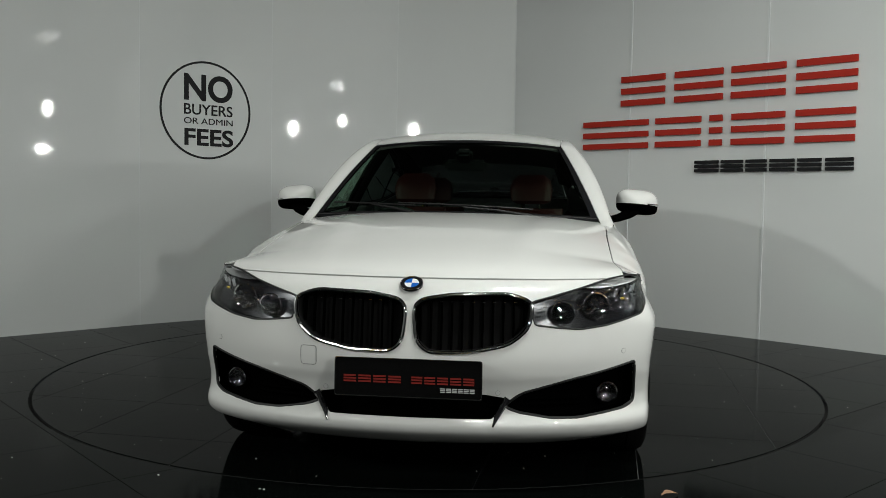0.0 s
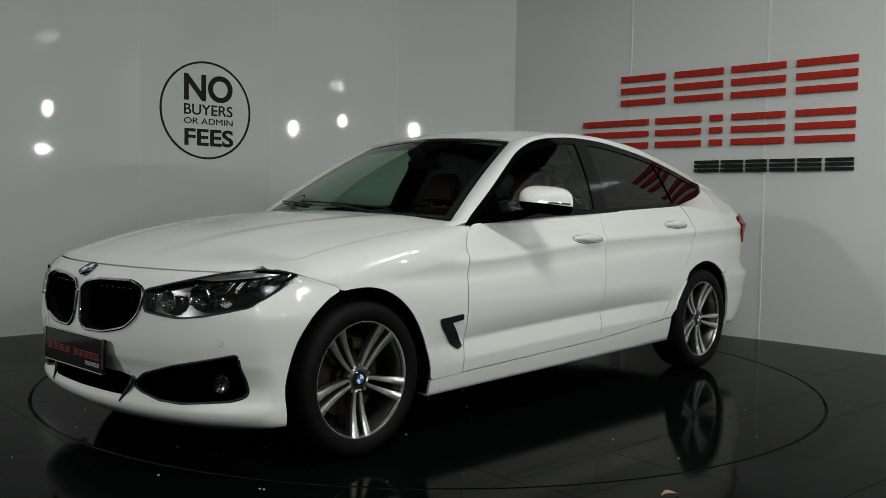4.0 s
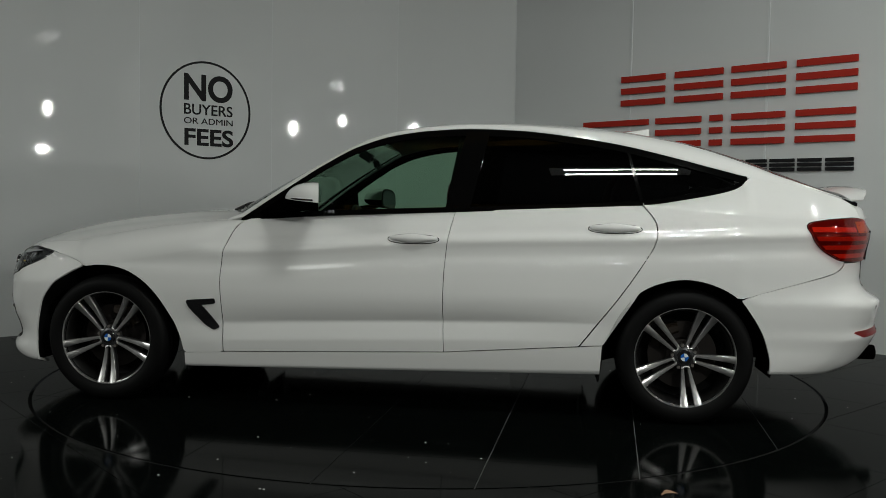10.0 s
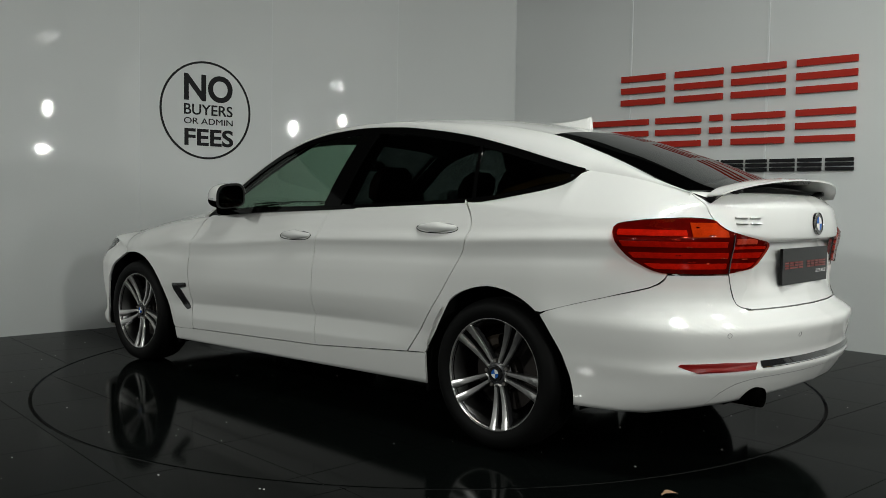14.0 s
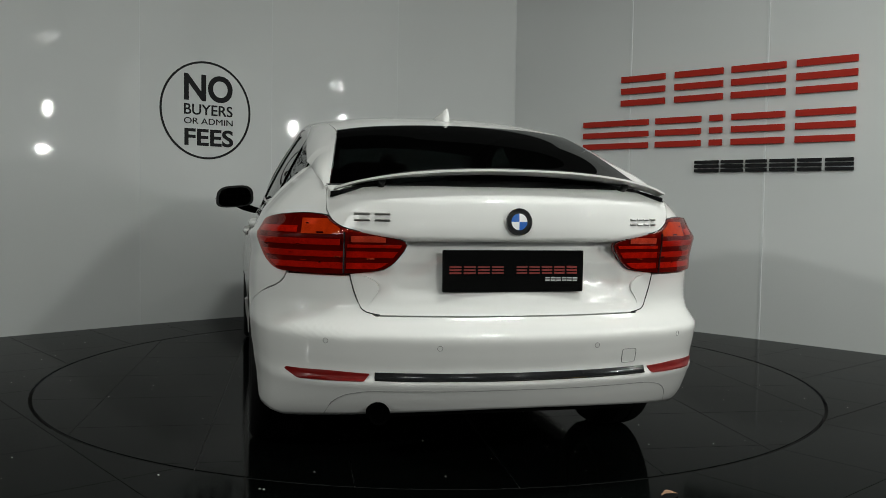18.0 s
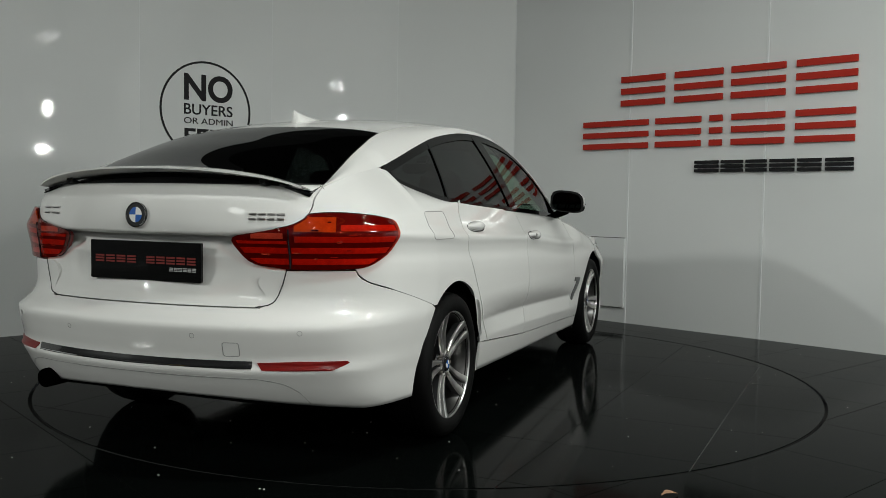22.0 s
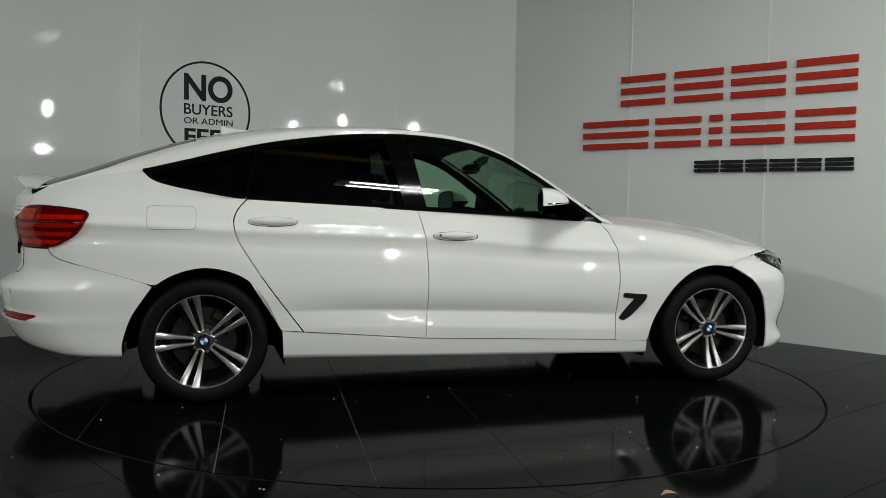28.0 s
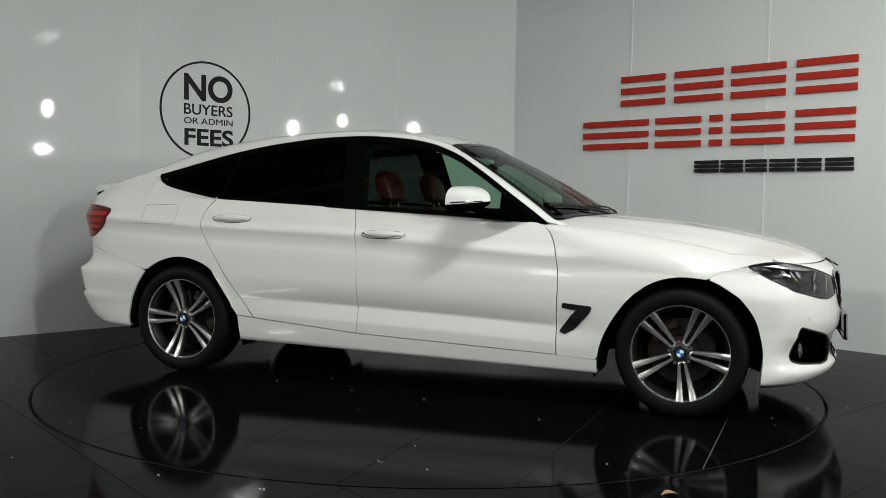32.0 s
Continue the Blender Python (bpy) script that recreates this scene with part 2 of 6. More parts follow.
def resample(pts, n):
    p = np.array(pts, float)
    d = np.r_[0, np.cumsum(np.linalg.norm(np.diff(p, axis=0), axis=1))]
    s = np.linspace(0, d[-1], n)
    return np.stack([np.interp(s, d, p[:, k]) for k in range(p.shape[1])], 1)


def smooth_line(pts, n):
    """A rounded line of n points through pts (Catmull-Rom)."""
    p = [Vector(q) for q in pts]
    out = []
    for i in range(len(p) - 1):
        p0, p1, p2, p3 = p[max(i - 1, 0)], p[i], p[i + 1], p[min(i + 2, len(p) - 1)]
        for k in range(8):
            s = k / 8
            out.append(0.5 * ((2 * p1) + (p2 - p0) * s + (2 * p0 - 5 * p1 + 4 * p2 - p3) * s * s + (3 * p1 - p0 - 3 * p2 + p3) * s ** 3))
    out.append(p[-1])
    return resample(out, n)


# ---- the place ----
WALL_LINE = [(-6.35, -1.88), (-4.80, -0.42), (-3.30, 0.995), (-2.413, 1.834), (-1.478, 2.618), (-0.363, 3.114), (0.790, 3.303),
             (1.724, 2.362), (2.609, 1.505), (3.46, 0.645), (4.32, -0.22), (6.0, -1.92)]


def build_place():
    mid = Vector((0, -1.0))
    for i in range(len(WALL_LINE) - 1):
        a, b = Vector(WALL_LINE[i]), Vector(WALL_LINE[i + 1])
        d = (b - a).normalized()
        n = Vector((-d.y, d.x))
        bm = bmesh.new()
        lo = [bm.verts.new((*(a + d * 0.002), 0)), bm.verts.new((*(b - d * 0.002), 0)), bm.verts.new((*(b - d * 0.002 + n * 0.06), 0)), bm.verts.new((*(a + d * 0.002 + n * 0.06), 0))]
        hi = [bm.verts.new((v.co.x, v.co.y, WALL_TOP)) for v in lo]
        bm.faces.new(lo[::-1])
        bm.faces.new(hi)
        for k in range(4):
            bm.faces.new((lo[k], lo[(k + 1) % 4], hi[(k + 1) % 4], hi[k]))
        finish(bm, smooth=False)
        thing("wall_panel_%d" % (i + 1), bm, M_WALL, "tall glossy white wall panel behind the turntable", "wall", kind="structure")
        if 2 < i < len(WALL_LINE) - 2:
            bm = box(0.016 if i > 6 else 0.006, 0.012 if i > 6 else 0.004, WALL_TOP, (0, -0.001, WALL_TOP / 2))
            finish(bm, smooth=False)
            ang = math.degrees(math.atan2(d.y, d.x))
            thing("trim_%d" % i, bm, M_TRIM, "thin white joint strip between wall panels", "trim", kind="structure", m=pose(a.x, a.y, 0, 0, 0, ang))
    # hall round the camera
    for k, (at, size) in enumerate([((0, -11.1, CEILING / 2), (22, 0.2, CEILING)), ((-11.1, -3.5, CEILING / 2), (0.2, 15.4, CEILING)), ((11.1, -3.5, CEILING / 2), (0.2, 15.4, CEILING)), ((0, 4.3, CEILING / 2), (22, 0.2, CEILING))]):
        thing("wall_hall_%d" % (k + 1), finish(box(*size, at), smooth=False), M_HALL, "dull dark hall wall", "wall", kind="structure")
    thing("ceiling", finish(box(22.4, 15.8, 0.2, (0, -3.5, CEILING + 0.1)), smooth=False), M_CEIL, "dark sheet ceiling of the hall", "ceiling", kind="structure")
    # floor bed: ring outside the turntable, and the turntable's own bed
    bm = bmesh.new()
    inner = [bm.verts.new(((RING + 0.007) * math.cos(a), (RING + 0.007) * math.sin(a), -0.003)) for a in np.linspace(0, math.tau, 128, endpoint=False)]
    outer = []
    for a in np.linspace(0, math.tau, 128, endpoint=False):
        c, s = math.cos(a), math.sin(a)
        k = min(11.2 / max(abs(c), 1e-6), (11.2 if s < 0 else 4.4) / max(abs(s), 1e-6))
        outer.append(bm.verts.new((c * k, s * k, -0.003)))
    for i in range(128):
        bm.faces.new((inner[i], outer[i], outer[(i + 1) % 128], inner[(i + 1) % 128]))
    finish(bm, smooth=False)
    floor = thing("floor", bm, M_GROUT, "polished black tiled showroom floor round the turntable", "floor", kind="structure")
    bm = bmesh.new()
    bmesh.ops.create_circle(bm, cap_ends=True, radius=RING + 0.02, segments=128, matrix=Matrix.Translation((0, 0, -0.03)))
    thing("turntable_pit", finish(bm, smooth=False), M_GAP, "dark pit under the turntable", "floor", kind="structure")
    bm = bmesh.new()
    a = np.linspace(0, math.tau, 128, endpoint=False)
    R0 = RING - 0.011
    top = [bm.verts.new((R0 * math.cos(q), R0 * math.sin(q), -0.003)) for q in a]
    bm.faces.new(top)
    edge_bm = grid([[Vector((r * math.cos(q), r * math.sin(q), z)) for q in np.linspace(0, math.tau, 129)] for r, z in ((R0, -0.0032), (R0, -0.028))])
    finish(bm, smooth=False)
    table = new("turntable")
    tagged(table, "round turntable of polished black tiles flush with the floor", "turntable")
    part("disc", bm, M_GROUT, table)
    part("disc_edge", finish(edge_bm), M_GAP, table, "black edge of the turntable")
    return floor, table


def clip_poly(poly, inside, cut):
    """One pass of polygon clipping; inside(p) tests, cut(a, b) gives the crossing."""
    out = []
    for i, p in enumerate(poly):
        q = poly[(i + 1) % len(poly)]
        if inside(p):
            out.append(p)
            if not inside(q):
                out.append(cut(p, q))
        elif inside(q):
            out.append(cut(p, q))
    return out


def tile_mesh(poly, z=0.0):
    bm = bmesh.new()
    low = [bm.verts.new((p[0], p[1], z - 0.004)) for p in poly]
    top = [bm.verts.new((p[0], p[1], z)) for p in poly]
    bm.faces.new(top)
    for i in range(len(poly)):
        bm.faces.new((low[i], low[(i + 1) % len(poly)], top[(i + 1) % len(poly)], top[i]))
    return finish(bm, smooth=False, merge=0.00001)


def disc_cut(poly, r, keep_in):
    """Cuts a polygon by the circle r: what lies inside it, or outside."""
    fine = []
    for i, p in enumerate(poly):
        q = poly[(i + 1) % len(poly)]
        for k in range(24):
            fine.append((p[0] + (q[0] - p[0]) * k / 24, p[1] + (q[1] - p[1]) * k / 24))
    test = (lambda p: math.hypot(*p) <= r) if keep_in else (lambda p: math.hypot(*p) >= r)

    def cut(a, b):
        for _ in range(18):
            m = ((a[0] + b[0]) / 2, (a[1] + b[1]) / 2)
            if test(m) == test(a):
                a = m
            else:
                b = m
        return a
    return clip_poly(fine, test, cut)


def arc_fill(poly, r):
    """Adds points of the circle along the cut edge."""
    out = []
    for i, p in enumerate(poly):
        q = poly[(i + 1) % len(poly)]
        out.append(p)
        if abs(math.hypot(*p) - r) < 0.002 and abs(math.hypot(*q) - r) < 0.002:
            a, b = math.atan2(p[1], p[0]), math.atan2(q[1], q[0])
            d = (b - a + math.pi) % math.tau - math.pi
            for k in range(1, 8):
                out.append((r * math.cos(a + d * k / 8), r * math.sin(a + d * k / 8)))
    return out


def tiles(parent, size, turn, shift, r, keep_in, reach, wall=False):
    g = 0.0016
    c, s = math.cos(math.radians(turn)), math.sin(math.radians(turn))
    n = int(reach / size) + 2
    for i in range(-n, n):
        for j in range(-n, n):
            q = [(i * size + g, j * size + g), ((i + 1) * size - g, j * size + g), ((i + 1) * size - g, (j + 1) * size - g), (i * size + g, (j + 1) * size - g)]
            q = [((x + shift[0]) * c - (y + shift[1]) * s, (x + shift[0]) * s + (y + shift[1]) * c) for x, y in q]
            if min(math.hypot(*p) for p in q) > reach or (wall and (max(p[1] for p in q) < -3.6)):
                continue
            ds = [math.hypot(*p) for p in q]
            if keep_in and min(ds) > r:
                continue
            if keep_in and max(ds) <= r:
                poly = q
            elif not keep_in and min(ds) > r + size:
                poly = q
            else:
                poly = arc_fill(disc_cut(q, r, keep_in), r)
            if len(poly) < 3:
                continue
            part("tile", tile_mesh(poly), M_TILE, parent)


def far_tiles(parent, size, turn, shift, reach):
    """The rest of the hall's tiles, joined into one sheet."""
    g = 0.0016
    c, s = math.cos(math.radians(turn)), math.sin(math.radians(turn))
    verts, faces = [], []
    for i in range(-26, 26):
        for j in range(-26, 26):
            q = [(i * size + g, j * size + g), ((i + 1) * size - g, j * size + g), ((i + 1) * size - g, (j + 1) * size - g), (i * size + g, (j + 1) * size - g)]
            q = [((x + shift[0]) * c - (y + shift[1]) * s, (x + shift[0]) * s + (y + shift[1]) * c) for x, y in q]
            near = min(math.hypot(*p) for p in q) <= reach and max(p[1] for p in q) >= -3.6
            if near or max(abs(p[0]) for p in q) > 11.15 or min(p[1] for p in q) < -11.15 or max(p[1] for p in q) > 4.35:
                continue
            n = len(verts)
            verts += [(x, y, 0.0) for x, y in q] + [(x, y, -0.003) for x, y in q]
            faces += [(n, n + 1, n + 2, n + 3)] + [(n + 4 + k, n + 4 + (k + 1) % 4, n + (k + 1) % 4, n + k) for k in range(4)]
    me = bpy.data.meshes.new("far_tiles")
    me.from_pydata(verts, [], faces)
    me.materials.append(M_TILE)
    ob = new("far_tiles", me)
    ob.parent = parent
    tagged(ob, "polished black tiles of the rest of the hall floor", kind="stuff")


def text_mesh(body, width, height, bold=0.0):
    """Built-in lettering as a flat raised mesh, fitted to width and height, from its lower left corner."""
    cu = bpy.data.curves.new("lettering", "FONT")
    cu.body, cu.size, cu.extrude, cu.offset = body, 1.0, 0.002, bold
    ob = new("lettering", cu)
    bpy.context.view_layer.update()
    me = bpy.data.meshes.new_from_object(ob.evaluated_get(bpy.context.evaluated_depsgraph_get()))
    bpy.data.objects.remove(ob)
    co = [v.co for v in me.vertices]
    x0, x1, y0, y1 = min(c.x for c in co), max(c.x for c in co), min(c.y for c in co), max(c.y for c in co)
    for v in me.vertices:
        v.co = Vector(((v.co.x - x0) / (x1 - x0) * width, (v.co.y - y0) / (y1 - y0) * height, v.co.z))
    bm = bmesh.new()
    bm.from_mesh(me)
    bpy.data.meshes.remove(me)
    return bm


def build_signs():
    # round notice on the wall panel
    a, b = Vector((-2.413, 1.834)), Vector((-1.478, 2.618))
    ang = math.degrees(math.atan2(b.y - a.y, b.x - a.x))
    d = (b - a).normalized()
    at = a + d * 0.585
    notice = new("wall_notice")
    notice.matrix_basis = pose(at.x, at.y, 1.808, 90, 0, ang) @ pose(0, 0, 0.004)
    tagged(notice, "round black-ringed notice lettered on the wall panel", "notice")
    bm = bmesh.new()
    n = 72
    rings = []
    for r, h in ((0.418, -0.003), (0.418, 0.001), (0.400, 0.001), (0.400, -0.003)):
        rings.append([Vector((r * math.cos(q), r * math.sin(q), h)) for q in np.linspace(0, math.tau, n + 1)])
    part("ring", finish(grid(rings, bm), smooth=False), M_SIGN_BLACK, notice)
    for body, x0, x1, z0, z1, bold in (("NO", -0.205, 0.243, 0.075, 0.305, 0.028), ("BUYERS", -0.205, 0.243, -0.042, 0.050, 0.010), ("OR ADMIN", -0.205, 0.245, -0.120, -0.068, 0.0), ("FEES", -0.200, 0.250, -0.305, -0.158, 0.024)):
        part("lettering", text_mesh(body, x1 - x0, z1 - z0, bold), M_SIGN_BLACK, notice, m=pose(x0, z0, 0))
    # raised sign of plain bars
    a, b = Vector((1.724, 2.362)), Vector((2.609, 1.505))
    ang = math.degrees(math.atan2(b.y - a.y, b.x - a.x))
    sign = new("wall_sign")
    sign.matrix_basis = pose(a.x, a.y, 0, 90, 0, ang)
    tagged(sign, "raised red and black bars mounted on white wall panels", "sign")

    def block(x0, x1, z0, z1, mat):
        bm = box(x1 - x0, z1 - z0, 0.022, ((x0 + x1) / 2, (z0 + z1) / 2, 0.026), 0.002)
        bar_ob = part("bar", bm, mat, sign)
        for x in (x0 + 0.03, x1 - 0.03):
            if x1 - x0 > 0.1 and mat is M_SIGN_RED:
                part("standoff", finish(tube([(x, (z0 + z1) / 2, 0.002), (x, (z0 + z1) / 2, 0.016)], 0.006, 8)), M_STEEL, bar_ob)

    def word(cells, z0, z1, thick, mat):
        for x0, x1 in cells:
            for f in (0.0, 0.5, 1.0):
                z = z0 + (z1 - z0 - thick) * f
                block(x0, x1, z, z + thick, mat)

    word([(-0.077, 0.352), (0.443, 0.875), (0.947, 1.389), (1.472, 1.920)], 1.922, 2.180, 0.052, M_SIGN_RED)
    word([(-0.468, 0.201), (0.272, 0.693), (0.770, 0.880), (0.959, 1.393), (1.476, 1.916)], 1.550, 1.800, 0.050, M_SIGN_RED)
    word([(0.648, 0.858), (0.880, 1.067), (1.090, 1.260), (1.285, 1.478), (1.502, 1.682), (1.712, 1.915)], 1.334, 1.430, 0.026, M_SIGN_BLACK)
    # plain access hatch in the wall
    part("hatch_joint", box(0.467, 0.632, 0.004, (-0.235, 0.447, 0.001), 0.0), M_SEAM, thing("wall_hatch", box(0.455, 0.62, 0.028, (-0.235, 0.447, 0.0125), 0.003), M_WALL, "flat white access hatch cover on the wall", "hatch", m=pose(a.x, a.y, 0, 90, 0, ang)), "thin grey joint round the cover")


def build_ceiling_things():
    # trays for the inferred tubes and for the three added fill tubes
    for tx, ty, tz, ta, tp in TUBES_AND_FILLS:
        light = new("ceiling_tube_and_fill")
        light.matrix_basis = pose(tx, ty, tz + 0.02, 0, 0, ta)
        tagged(light, "white twin tube light under the ceiling, the last three added as unseen fill", "light", "tube lights of the hall")
        part("tray", box(1.6, 0.30, 0.05, (0, 0, 0.03), 0.008), M_FIXTURE, light)
        for x in (-0.6, 0.6):
            part("hanger", finish(tube([(x, 0, 0.05), (x, 0, CEILING - tz - 0.02)], 0.006, 6)), M_STEEL, light)
    # stands and base plates are unseen, added to carry the lamps
    for sx, sy, sz, sw, sh, pw in HALL_AND_FILL_LAMPS:
        lamp = new("lamp_on_added_stand")
        lamp.matrix_basis = pose(sx, sy, 0, 0, 0, math.degrees(math.atan2(-sy, -sx)))
        tagged(lamp, "upright lamp on an added black stand, the broad one unseen fill", "lamp", "work lamps round the hall")
        part("lamp_body", box(0.06, sw + 0.05, sh + 0.05, (-0.045, 0, sz), 0.01), M_BLACK, lamp)
        part("stand", finish(tube([(-0.05, 0, 0.02), (-0.05, 0, sz - sh / 2)], 0.016, 8)), M_BLACK, lamp)
        part("base_plate", disc_at(Matrix.Translation((-0.05, 0, 0.012)), 0.16, 0.024), M_BLACK, lamp)
    # trays of the added strip lights, out of view
    for tx, ty, tz, ta, tp in ADDED_STRIPS:
        light = new("added_wall_light")
        light.matrix_basis = pose(tx, ty, tz, 0, 0, ta)
        tagged(light, "white strip light added out of view on the hall wall", "light", "strip lights on the hall wall")
        part("tray", box(0.34 if ta else 1.6, 0.10, 0.14, (0, 0.06, 0), 0.01), M_FIXTURE, light)
    for k, y in enumerate((-2.2, -5.2, -8.2)):
        thing("roof_beam", box(21.8, 0.16, 0.22, (0, y, CEILING - 0.11), 0.006), M_BEAM, "yellow painted steel beam under the ceiling", "beam", "roof beams")


def build_litter():
    """Grit on the turntable and on the floor, and one dry leaf."""
    rng = random.Random(7)
    leaf = bmesh.new()
    mid = [Vector((-0.045 + 0.09 * t, 0.004 * math.sin(6 * t), 0.004 + 0.012 * math.sin(math.pi * t))) for t in np.linspace(0, 1, 9)]
    rows = [[p + Vector((0, d * 0.022 * math.sin(math.pi * (0.08 + 0.88 * k / 8)) * (1 + 0.25 * math.sin(5 * k)), 0.007 * abs(d))) for d in (-1, -0.5, 0, 0.5, 1)] for k, p in enumerate(mid)]
    grid(rows, leaf)
    thing("leaf", flange(leaf, 0.0008, (0, 0, -1)), M_LEAF, "small curled dry brown leaf on the floor", "leaf", m=pose(0.874, -2.309, 0, 0, 0, 15) @ Matrix.Scale(0.72, 4))

    def grit(name, parent, spots):
        bm = bmesh.new()
        for x, y, r in spots:
            bmesh.ops.create_icosphere(bm, subdivisions=1, radius=r, matrix=Matrix.Translation((x, y, r * 0.4)) @ Matrix.Diagonal((1.3, 0.9, 0.6, 1)))
        me = bpy.data.meshes.new(name)
        bm.to_mesh(me)
        bm.free()
        me.materials.append(M_SPECK)
        ob = new(name, me)
        ob.parent = parent
        tagged(ob, "scattered pale grit on the black tiles", kind="stuff")
    spots = []
    while len(spots) < 150:
        x, y = rng.uniform(-2.2, 2.2), rng.uniform(-2.2, 2.2)
        if math.hypot(x, y) < 2.2:
            spots.append((x, y, rng.choice((0.0012, 0.0016, 0.0024, 0.0036))))
    grit("grit", turntable, spots)
    spots = []
    while len(spots) < 70:
        x, y = rng.uniform(-3.2, 3.4), rng.uniform(-3.2, 2.5)
        if 2.32 < math.hypot(x, y) and y < 1.2 and abs(x) + y < 3.6:
            spots.append((x, y, rng.choice((0.0014, 0.002, 0.003, 0.004))))
    grit("grit", floor, spots)


# ---- the car: x forward, y to its left, z up, in metres ----
HALF = hermite([(0.15, 0.800), (0.19, 0.850), (0.25, 0.866), (0.30, 0.876), (0.36, 0.884), (0.42, 0.890), (0.475, 0.895), (0.52, 0.900), (0.60, 0.906),
                (0.70, 0.9075), (0.745, 0.9055), (0.79, 0.9000), (0.825, 0.9025), (0.856, 0.908), (0.864, 0.907), (0.878, 0.898), (0.898, 0.882), (0.93, 0.868), (0.97, 0.850), (1.02, 0.828), (1.10, 0.795), (1.2, 0.75)])
LIFT = hermite([(-2.6, 0.070), (-2.0, 0.062), (-1.3, 0.032), (-0.3, 0.0), (0.9, -0.07), (1.6, -0.06), (2.3, -0.03)])
FRONT_X = hermite([(0.15, 2.094), (0.17, 2.139), (0.20, 2.189), (0.235, 2.227), (0.255, 2.232), (0.275, 2.224), (0.30, 2.206), (0.34, 2.200), (0.39, 2.214), (0.44, 2.236), (0.50, 2.243), (0.60, 2.235), (0.68, 2.226),
                   (0.74, 2.202), (0.78, 2.149), (0.82, 2.084)])
REAR_X = hermite([(0.22, -2.32), (0.26, -2.405), (0.30, -2.460), (0.36, -2.505), (0.405, -2.530), (0.425, -2.541), (0.438, -2.542), (0.447, -2.533), (0.47, -2.531), (0.53, -2.542), (0.585, -2.551), (0.600, -2.546), (0.608, -2.530), (0.65, -2.470),
                  (0.70, -2.450), (0.80, -2.453), (0.90, -2.470), (0.96, -2.477), (1.0, -2.474), (1.04, -2.467), (1.055, -2.462), (1.066, -2.450), (1.10, -2.405), (1.2, -2.3)])
FRONT_PLAN = hermite([(0, 0.0), (0.2, 0.010), (0.42, 0.038), (0.60, 0.080), (0.74, 0.132), (0.86, 0.198), (0.935, 0.258), (0.975, 0.315), (1.0, 0.43)])
REAR_PLAN = hermite([(0, 0.0), (0.22, 0.012), (0.42, 0.043), (0.60, 0.092), (0.74, 0.155), (0.86, 0.245), (0.93, 0.35), (0.97, 0.50), (1.0, 0.75)])
CREASE_Z = hermite([(-1.3, 0.475), (-0.9, 0.475), (-0.3, 0.464), (0.3, 0.445), (0.84, 0.425), (1.1, 0.420)])
CREASE_IN = hermite([(-1.22, 0.0), (-0.85, 0.014), (-0.4, 0.023), (0.5, 0.023), (0.9, 0.015), (1.15, 0.0)])
FRACS = [math.sin(k / 60 * math.pi / 2) for k in range(61)]
FRONT_DROP = [FRONT_PLAN(f) for f in FRACS]
REAR_DROP = [REAR_PLAN(f) for f in FRACS]
RINGS = {}


def crease(x, z):
    """Depth of the hollow above the crease low on the doors."""
    d = z - CREASE_Z(x)
    g = (1 - d / 0.12) ** 2 if 0 <= d < 0.12 else 1 + d / 0.090 if -0.090 < d < 0 else 0.0
    return CREASE_IN(x) * g


def ring(z):
    """Half outline of the car at height z, from the nose's middle to the tail's: x, y, length from the nose, length from the tail."""
    key = round(z, 3)
    if key not in RINGS:
        xf, xr = FRONT_X(z), REAR_X(z)
        ramp = min(1, max(0, (z - 0.52) / 0.22))
        ramp = ramp * ramp * (3 - 2 * ramp)
        xs = [xf - d for d in FRONT_DROP] + [x for x in np.linspace(xf - 0.46, xr + 0.79, 40)] + [xr + d for d in REAR_DROP[::-1]]
        fs = FRACS + [1.0] * 40 + FRACS[::-1]
        ys = []
        for x, f in zip(xs, fs):
            h = HALF(z - LIFT(x) * ramp)
            flare = math.exp(-((abs(x) - 1.5) / 0.36) ** 2) if abs(x) < 1.5 else 1.0
            h *= 1 - 0.012 * (1 - flare) * min(1, max(0, (z - 0.6) / 0.25))
            # the wings draw in above the headlights
            ax, az = min(1, max(0, (x - 1.45) / 0.30)), min(1, max(0, (z - 0.60) / 0.15))
            h *= 1 - 0.055 * ax * ax * (3 - 2 * ax) * az * az * (3 - 2 * az)
            # bumpers keep their width further down than the sills
            low = min(1, max(0, (abs(x) - 1.25) / 0.5))
            full = 0.893 if x > 0 else 0.886
            h += max(0, full * min(1, 0.5 + (z - 0.05) / 0.3) - h) * low * low if z < 0.6 else 0
            ys.append((h - (crease(x, z) if abs(x) < 1.25 and 0.3 < z < 0.64 else 0)) * f)
        xs, ys = np.array(xs), np.array(ys)
        s = np.r_[0, np.cumsum(np.hypot(np.diff(xs), np.diff(ys)))]
        RINGS[key] = (xs, ys, s)
    return RINGS[key]


def side(x, z):
    xs, ys, s = ring(z)
    return float(np.interp(-x, -xs, ys))


def front_at(y, z):
    xs, ys, s = ring(z)
    return float(np.interp(abs(y), ys[:61], xs[:61]))


def rear_at(y, z):
    xs, ys, s = ring(z)
    return float(np.interp(abs(y), ys[101:][::-1], xs[101:][::-1]))


